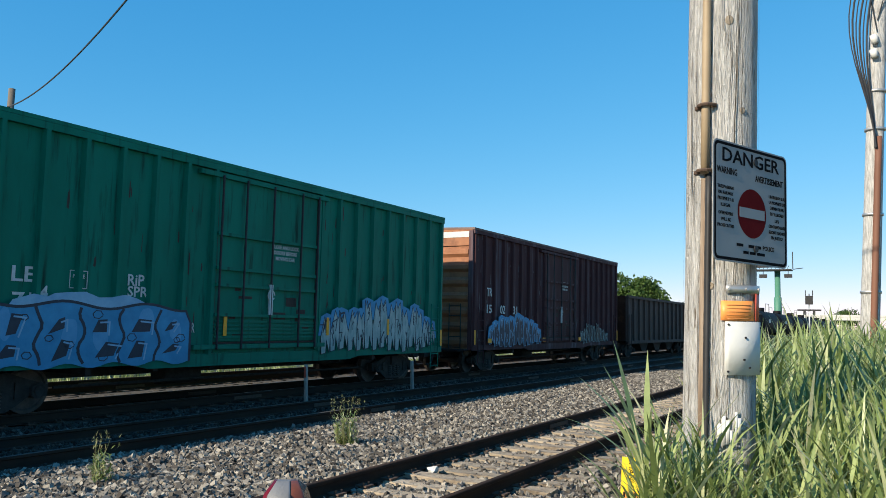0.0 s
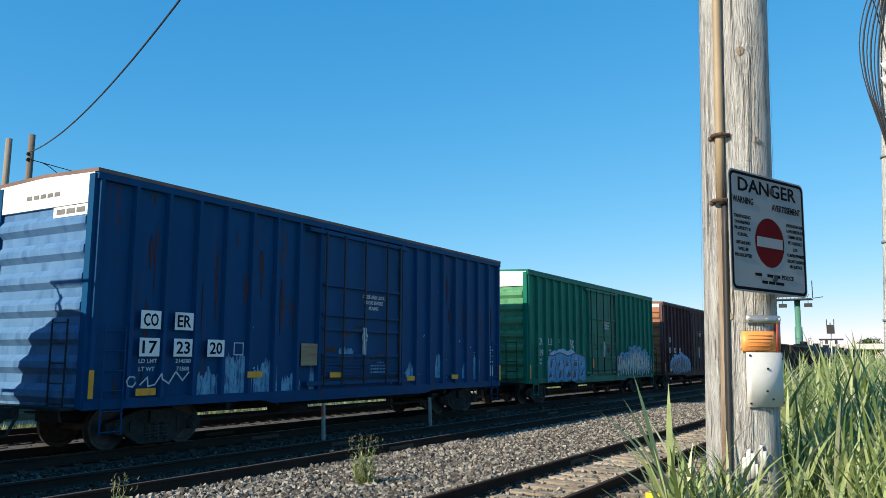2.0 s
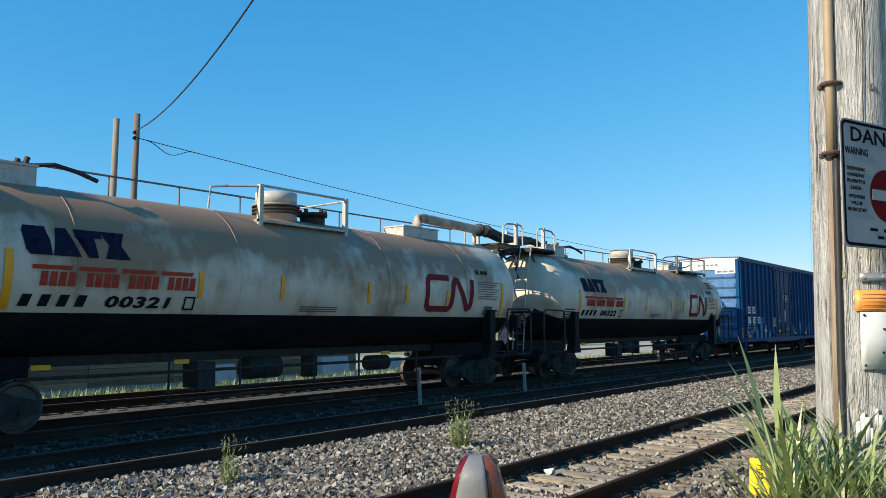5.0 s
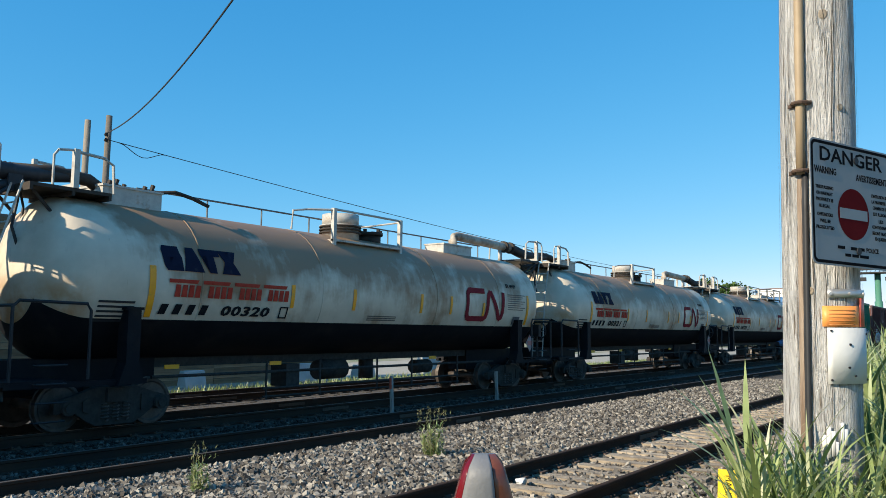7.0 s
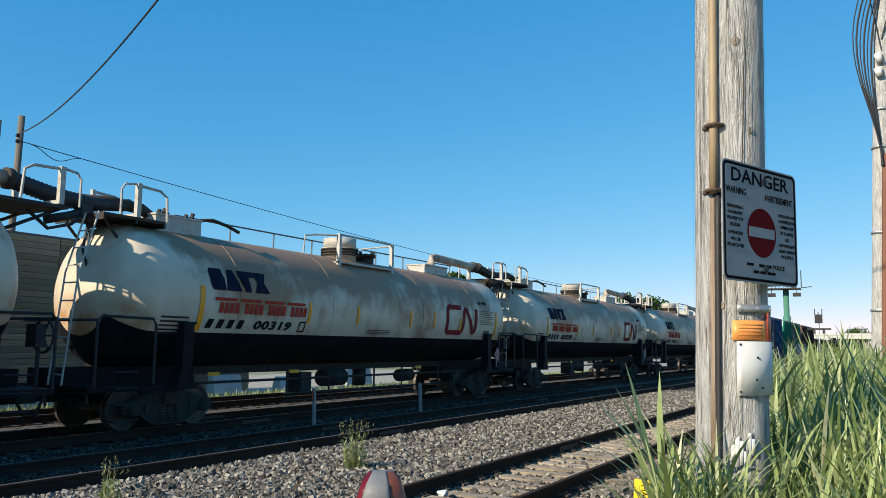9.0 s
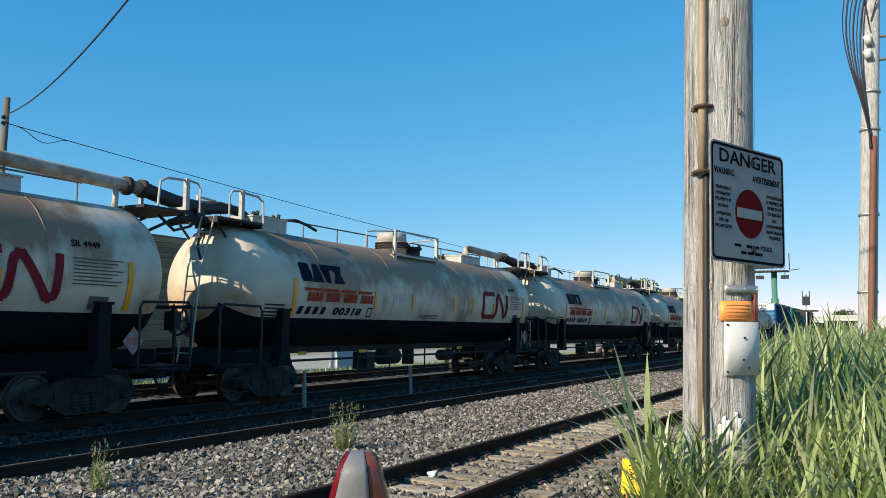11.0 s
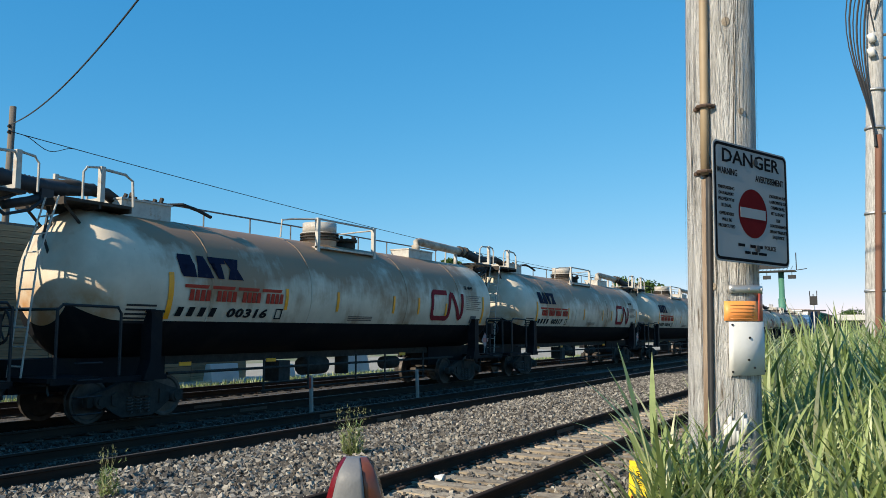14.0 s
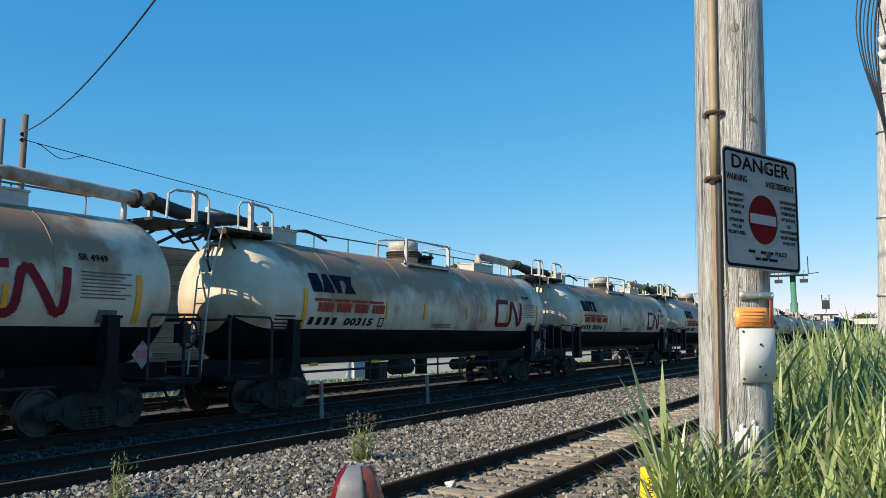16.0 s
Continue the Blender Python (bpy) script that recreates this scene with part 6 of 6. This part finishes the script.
bb = thing("billboard", "billboard on a tall green steel mast with catwalk", "billboard", pose(-26.2, 219, 1.6))
bm = bmesh.new()
tube(bm, [(0, 0, -1.9), (0, 0, 8.5), (0, 0, 8.6), (0, 0, 15.5)], [.92, .92, .70, .70], 16)
part("mast", bm, M["mast_green"], bb)
bm = bmesh.new()
prism(bm, [(-6, 0), (1.2, -1.7), (1.2, -1.3), (-6, .4)], "z", 16.2, 21.5)
part("panel", bm, M["dark_metal"], bb)
bm = bmesh.new()
box(bm, -6.0, 3.6, -3.2, 1.0, 15.3, 15.6)
for k in range(10):
    tube(bm, [(-5.9 + k * .95, -3.0, 15.6), (-5.4 + k * .95, -3.0, 16.6)], .06, 5)
for x in (-3, 2.9):
    box(bm, x - .9, x + .9, -3.6, -2.6, 13.4, 14.3)
    tube(bm, [(x, -3.1, 14.3), (x, -3.1, 15.3)], .08, 5)
tube(bm, [(4.0, -2, 15.6), (6.3, -2, 15.9)], .1, 5)
tube(bm, [(3.9, -2.2, 15.6), (3.9, -2.2, 20.0)], .12, 5)
part("catwalk", bm, M["dark_metal"], bb)

ov = thing("overpass", "pale concrete road overpass across the far tracks", "bridge", pose(0, 430, 0))
bm = bmesh.new()
box(bm, -60, 90, -5, 5, 7.0, 8.6)
part("deck", bm, M["concrete"], ov)
bm = bmesh.new()
box(bm, -60, 90, -5.2, -4.9, 8.6, 9.6)
part("parapet", bm, M["concrete"], ov)
for k in range(8):
    if k not in (2, 3):
        bm = bmesh.new()
        box(bm, -58 + k * 20 - .8, -58 + k * 20 + .8, -4, 4, -.3, 7)
        part("pier", bm, M["concrete"], ov)
mast = thing("antenna_mast", "thin distant antenna mast", "mast", pose(-9, 380, 0))
bm = bmesh.new()
tube(bm, [(0, 0, -.3), (0, 0, 27)], .14, 5)
part("mast", bm, M["alu"], mast)


def leaf_cards(n, centres, radii, size, seed):
    """Many small bent leaves scattered through several clumps."""
    g = np.random.default_rng(seed)
    c = np.array(centres)[g.integers(0, len(centres), n)]
    r = np.array(radii)[g.integers(0, len(radii), n)]
    d = g.normal(size=(n, 3))
    d /= np.linalg.norm(d, axis=1)[:, None]
    p = c + d * (r * g.uniform(.55, 1.05, n))[:, None] * np.array((1, 1, .8))
    a = g.normal(size=(n, 3))
    a /= np.linalg.norm(a, axis=1)[:, None]
    b = np.cross(a, g.normal(size=(n, 3)))
    b /= np.linalg.norm(b, axis=1)[:, None]
    s = size * g.uniform(.6, 1.4, n)[:, None]
    v = np.stack([p - a * s, p + b * s * .6, p + a * s, p - b * s * .6], 1).reshape(-1, 3)
    return v, np.arange(4 * n).reshape(-1, 4)


def tree(label, x, y, hgt, wide, seed):
    t = thing("tree", label, "tree", pose(x, y, 0), "distant trees")
    rnd = random.Random(seed)
    bm = bmesh.new()
    tube(bm, [(0, 0, -.3), (.1, 0, hgt * .3), (.2, .1, hgt * .6)], .035 * hgt, 8, .012 * hgt)
    tips = []
    for k in range(9):
        a, z = rnd.uniform(0, 6.28), hgt * rnd.uniform(.3, .6)
        e = Vector((wide * .5 * rnd.uniform(.4, .95) * math.cos(a), wide * .5 * rnd.uniform(.4, .95) * math.sin(a), z + hgt * rnd.uniform(.08, .3)))
        tube(bm, [(.1, 0, z), Vector((.1, 0, z)).lerp(e, .5) + Vector((0, 0, .3)), e], .012 * hgt, 6, .004 * hgt)
        tips.append(tuple(e))
    part("trunk", bm, M["bark"], t)
    cent = tips + [(rnd.uniform(-.3, .3) * wide, rnd.uniform(-.3, .3) * wide, hgt * rnd.uniform(.45, .88)) for _ in range(14)]
    v, f = leaf_cards(5200, cent, [wide * .12, wide * .17, wide * .2], hgt * .028, seed)
    c = new("crown", raw_mesh("crown", v, f, M["tree"]))
    c.parent = t


tree("broad green tree behind the train", -43, 147, 12.3, 11, 1)
tree("low green tree behind the train", -33, 160, 7.6, 9, 2)
tree("low green tree behind the train", -60, 140, 8.0, 10, 5)
tree("green tree above the far cars", -52, 88, 11.6, 7, 3)
tree("small distant tree beyond the overpass", -24, 520, 15, 17, 4)
tree("low green tree beside the far tracks", -42, 200, 8.0, 12, 6)

# ---- loose ballast stones ----
def stones(n, x0, x1, y0, y1, seed, lift, rmin=.025, rmax=.055, skip=()):
    g = np.random.default_rng(seed)
    x = g.uniform(x0, x1, n)
    y = y0 + (y1 - y0) * g.uniform(0, 1, n) ** 1.5
    keep = np.ones(n, bool)
    for a, b, share in skip:
        keep &= ~((x > a) & (x < b) & (g.uniform(0, 1, n) < share))
    x, y = x[keep], y[keep]
    n = len(x)
    corner = np.array([(-1, -1, -1), (1, -1, -1), (1, 1, -1), (-1, 1, -1), (-1, -1, 1), (1, -1, 1), (1, 1, 1), (-1, 1, 1)], float)
    v = corner[None] * g.uniform(.45, 1.0, (n, 8, 1)) * g.uniform(.7, 1.2, (n, 1, 3))
    ang = g.normal(size=(n, 3, 3))
    q, _ = np.linalg.qr(ang)
    r = g.uniform(rmin, rmax, n)
    v = np.einsum("nij,nkj->nki", q, v) * (r[:, None, None] * .62)
    v += np.stack([x, y, np.full(n, lift) + g.uniform(-.3, .6, n) * r], 1)[:, None]
    f = np.array([(3, 2, 1, 0), (4, 5, 6, 7), (0, 1, 5, 4), (1, 2, 6, 5), (2, 3, 7, 6), (3, 0, 4, 7)])
    faces = (np.arange(n)[:, None, None] * 8 + f[None]).reshape(-1, 4)
    return v.reshape(-1, 3), faces


for args, lab in (((62000, -9.35, -5.65, 4.5, 36, 1, .0, .028, .070), "grey crushed stones lying in the sun between tracks"),
                  ((17000, -5.65, -2.6, 4.5, 30, 2, -.035, .026, .06, ((-5.6, -5.3, .3), (-4.15, -3.85, .3))), "small stones between the siding's ties"),
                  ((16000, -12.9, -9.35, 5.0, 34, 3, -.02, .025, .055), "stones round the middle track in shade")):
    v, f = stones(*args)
    # the patch in the train's shade takes the darkened stone
    tagged(new("ballast_stones", raw_mesh("ballast_stones", v, f, M["oily_shaded_stone"] if "shade" in lab else M["stone"])), lab, "ballast", kind="stuff")


# ---- reeds and weeds ----
def blades(base, azim, rise, droop, length, width, seg=5):
    """Tapered leaves: each starts at base, rises at an angle and bends over."""
    n = len(base)
    p = base.copy()
    el = rise.copy()
    side = np.stack([-np.sin(azim), np.cos(azim), np.zeros(n)], 1)
    rows = []
    for k in range(seg + 1):
        u = k / seg
        w = width * (np.sin(np.pi * min(u * .8 + .2, 1.0)) if k < seg else 0.02)
        rows.append(p - side * w[:, None] / 2)
        rows.append(p + side * w[:, None] / 2)
        step = (length / seg)[:, None] * np.stack([np.cos(el) * np.cos(azim), np.cos(el) * np.sin(azim), np.sin(el)], 1)
        p = p + step
        el = el - droop / seg * (.4 + 1.2 * u)
    v = np.stack(rows, 1).reshape(-1, 3)
    m = 2 * (seg + 1)
    q = np.array([(2 * k, 2 * k + 1, 2 * k + 3, 2 * k + 2) for k in range(seg)])
    return v, (np.arange(n)[:, None, None] * m + q[None]).reshape(-1, 4)


def reed_patch(x, y, hgt, seed, leaves=7, wide=.024, long_=.55, seg=5):
    """Reed plants: a thin stalk with leaves that leave it in turn."""
    g = np.random.default_rng(seed)
    n = len(x)
    z0 = np.array([bank(a, b) for a, b in zip(x, y)])
    az0 = g.uniform(0, 2 * np.pi, n)
    lean = g.uniform(0, .14, n)
    out_v, out_f, off = [], [], 0

    def add(v, f):
        nonlocal off
        out_v.append(v)
        out_f.append(f + off)
        off += len(v)
    add(*blades(np.stack([x, y, z0], 1), az0, np.pi / 2 - lean, g.uniform(0, .25, n), hgt * .92, np.full(n, .009), 4))
    for k in range(leaves):
        u = .22 + .72 * k / max(leaves - 1, 1) + g.uniform(-.05, .05, n)
        b = np.stack([x + np.cos(az0) * np.sin(lean) * hgt * u, y + np.sin(az0) * np.sin(lean) * hgt * u, z0 + hgt * u * .93], 1)
        az = az0 + np.pi * (k % 2) + g.uniform(-.7, .7, n)
        add(*blades(b, az, g.uniform(.85, 1.45, n), g.uniform(.1, 1.4, n), long_ * g.uniform(.6, 1.25, n) * (1 - .25 * abs(u - .6)), wide * g.uniform(.7, 1.25, n), seg))
    return np.concatenate(out_v), np.concatenate(out_f)


def scatter(n, x0, x1, y0, y1, seed, edge=True):
    g = np.random.default_rng(seed)
    x, y = g.uniform(x0, x1, n), g.uniform(y0, y1, n)
    if edge:
        k = x > -1.0 - .95 * np.clip((y - 4.2) / 10, 0, 1) + g.normal(0, .06, n)
        x, y = x[k], y[k]
    k = ((x - POLE.x) ** 2 + (y - POLE.y) ** 2) > .06
    return x[k], y[k]


g0 = np.random.default_rng(77)
x, y = scatter(900, -1.2, .9, 3.5, 5.2, 21)
v, f = reed_patch(x, y, g0.uniform(.55, .95, len(x)) + .30 * np.clip((y - 3.6) / 1.4, 0, 1) + .12 * (x > -.5), 31, 7, .019, .52, 6)
tagged(new("reeds", raw_mesh("reeds", v, f, M["leaf"])), "tall green reeds round the foot of the pole", "reeds", kind="stuff")
x, y = scatter(2100, -2.1, 2.0, 5.2, 11, 22)
v, f = reed_patch(x, y, g0.uniform(1.05, 1.5, len(x)) + .1 * (x > -.6), 32, 7, .020, .52, 5)
tagged(new("reeds", raw_mesh("reeds", v, f, M["leaf"])), "dense green reeds beside the siding", "reeds", kind="stuff")
x, y = scatter(3800, -2.1, 3.5, 11, 40, 23)
v, f = reed_patch(x, y, g0.uniform(1.2, 1.65, len(x)), 33, 6, .028, .55, 4)
tagged(new("reeds", raw_mesh("reeds", v, f, M["leaf"])), "green reeds stretching along the line", "reeds", kind="stuff")
x, y = scatter(3200, -2.3, 16, 40, 150, 24)
v, f = reed_patch(x, y, g0.uniform(1.3, 1.9, len(x)), 34, 5, .07, .6, 3)
tagged(new("reeds", raw_mesh("reeds", v, f, M["leaf"])), "far reeds along the line", "reeds", kind="stuff")
# one tall plant that leans over the siding
clump = thing("reed_plant", "tall reed with broad leaves leaning over the siding", "reeds")
for bx, by, bz, az, rise, drp, ln, wd in ((-.99, 3.62, 1.36, 172, 66, .25, .46, .040), (-1.02, 3.60, 1.40, 160, 76, .15, .50, .034), (-.98, 3.64, 1.34, 182, 54, .4, .50, .044),
                                          (-.96, 3.58, 1.28, 192, 44, .7, .46, .040), (-1.0, 3.66, 1.42, 100, 84, .1, .42, .028), (-.97, 3.60, 1.22, 150, 62, .9, .46, .036),
                                          (-.95, 3.61, 1.12, 200, 58, .6, .5, .036), (-.97, 3.63, 1.18, 20, 66, .5, .45, .034), (-.95, 3.60, 1.0, 330, 60, .6, .5, .034), (-.96, 3.60, .95, 175, 62, .8, .55, .036)):
    v, f = blades(np.array([(bx, by, bz)]), np.array([radians(az)]), np.array([radians(rise)]), np.array([drp]), np.array([ln]), np.array([wd]), 8)
    o = new("leaf", raw_mesh("leaf", v, f, M["leaf"], True))
    o.parent = clump
v, f = blades(np.array([(-.90, 3.60, .2)]), np.array([radians(170)]), np.array([radians(85)]), np.array([.05]), np.array([1.25]), np.array([.014]), 4)
o = new("stalk", raw_mesh("stalk", v, f, M["leaf"]))
o.parent = clump
g1 = np.random.default_rng(5)
x, y = g1.uniform(-1.03, -.72, 90), g1.uniform(3.5, 4.1, 90)
v, f = reed_patch(x, y, g1.uniform(.75, 1.2, 90), 35, 7, .020, .46, 6)
tagged(new("reeds", raw_mesh("reeds", v, f, M["leaf"])), "pale green reeds in front of the pole", "reeds", kind="stuff")


def weed(label, x, y, hgt, n, seed):
    t = thing("weed", label, "weed", pose(x, y, 0))
    g = np.random.default_rng(seed)
    b = np.stack([g.normal(0, .07, n), g.normal(0, .07, n), np.full(n, -.05)], 1)
    az = g.uniform(0, 6.28, n)
    v, f = blades(b, az, g.uniform(1.1, 1.5, n), g.uniform(-.1, .35, n), hgt * g.uniform(.45, 1.0, n), np.full(n, .010), 5)
    o = tagged(new("stem", raw_mesh("stem", v, f, M["stem"])), kind="stuff")
    o.parent = t
    m = n * 26
    k = g.integers(0, n, m)
    u = g.uniform(.05, .85, m) ** 1.4
    p = b[k] + np.stack([np.cos(az[k]) * u * .22 * hgt, np.sin(az[k]) * u * .22 * hgt, u * hgt * g.uniform(.55, .95, m)], 1)
    v, f = blades(p, g.uniform(0, 6.28, m), g.uniform(-.1, 1.2, m), g.uniform(0, 1, m), g.uniform(.04, .12, m), g.uniform(.012, .026, m), 2)
    o = tagged(new("leaf", raw_mesh("leaf", v, f, M["leaf"])), kind="stuff")
    o.parent = t
    m = n * 5
    k = g.integers(0, n, m)
    p = b[k] + np.stack([np.cos(az[k]) * .24 * hgt, np.sin(az[k]) * .24 * hgt, hgt * g.uniform(.7, 1.0, m)], 1)
    v, f = blades(p, g.uniform(0, 6.28, m), g.uniform(.2, 1.4, m), np.zeros(m), g.uniform(.03, .06, m), np.full(m, .022), 1)
    o = tagged(new("seed_head", raw_mesh("seed_head", v, f, M["stem"])), kind="stuff")
    o.parent = t


weed("scrawny green weed with dry seed heads in the ballast", -7.45, 10.11, .78, 34, 51)
weed("thin green weed with tall stems in the ballast", -8.0, 6.15, .62, 16, 52)
g = np.random.default_rng(9)
m = 9000
b = np.stack([g.uniform(-20.45, -19.75, m), g.uniform(-5, 60, m), np.full(m, -.08)], 1)
v, f = blades(b, g.uniform(0, 6.28, m), g.uniform(.9, 1.5, m), g.uniform(0, .9, m), g.uniform(.15, .42, m), np.full(m, .03), 2)
tagged(new("grass", raw_mesh("grass", v, f, M["leaf"])), "strip of sunlit grass beyond the tracks", "grass", kind="stuff")

# ---- red lamp close to the path ----
lamp = thing("marker_lamp", "red lens lamp with a grey reflective band", "lamp")
bm = bmesh.new()


def lamp_w(z):
    return .0195 + .020 * min(-z / .06, 1) ** .8 if z < 0 else .0195


def lamp_section(bm, x0, x1, grow):
    rows = []
    for k in range(13):
        z = -.0 - .13 * k / 12
        dome = math.sqrt(max(1 - (1 - min(-z / .02, 1)) ** 2, 0))
        w = lamp_w(z) * .9 * (.75 + .25 * dome)
        rows.append([bm.verts.new((w * u * 1.0, -(.004 + .028 * dome) * math.sqrt(max(1 - .55 * u * u, .05)) - grow, z)) for u in (x0 + (x1 - x0) * j / 8 for j in range(9))])
        rows[-1] += [bm.verts.new((w * u, .02 * dome + .004, z)) for u in (x1, x0)]
    for s, e in zip(rows, rows[1:]):
        m = len(s)
        for j in range(m):
            f = bm.faces.new((s[j], e[j], e[(j + 1) % m], s[(j + 1) % m]))
            f.smooth = j < 8
    bm.faces.new(list(reversed(rows[0])))
    bm.faces.new(rows[-1])
    bmesh.ops.recalc_face_normals(bm, faces=bm.faces)


lamp_section(bm, -1.0, -.78, 0)
part("red_lens", bm, M["lamp_red"], lamp)
bm = bmesh.new()
lamp_section(bm, -.78, .38, .002)
part("grey_band", bm, M["lamp_grey"], lamp)
bm = bmesh.new()
lamp_section(bm, .38, 1.0, 0)
part("amber_lens", bm, M["lamp_amber"], lamp)
bm = bmesh.new()
tube(bm, [(0, 0, -.12), (0, 0, -1.55)], .012, 8)
part("stem", bm, M["dark_metal"], lamp)
LAMP = [(0.0, -.605, .719, 1.762), (.5, -.605, .728, 1.763), (4.5, -.558, .756, 1.772), (7.0, -.517, .766, 1.808), (8.0, -.515, .755, 1.809),
        (9.0, -.532, .757, 1.802), (9.5, -.537, .752, 1.805), (12.0, -.537, .751, 1.792), (13.0, -.54, .745, 1.794), (14.5, -.536, .745, 1.791), (16.0, -.543, .742, 1.80)]


def motions():
    """The train rolls along its track, its wheels turn, and the marker lamp sways."""
    times = [k * .5 for k in range(33)]
    for car, y in CARS:
        walk(car, [(t, pose(TX, y + travel(t), 0)) for t in times])
    walk(lamp, [(t, pose(x, y, z, 0, 0, 34)) for t, x, y, z in LAMP])
    spins = [(k / FPS, -math.degrees((travel(k / FPS) - travel(0)) / .42)) for k in range(16 * FPS + 1)]
    for car, y in CARS[6:16]:
        for w in [o for o in car.children_recursive if o.name.startswith("wheelset")]:
            c = w.matrix_basis.translation.copy()
            walk(w, [(t, pose(c.x, c.y, c.z, a)) for t, a in spins])


motions()
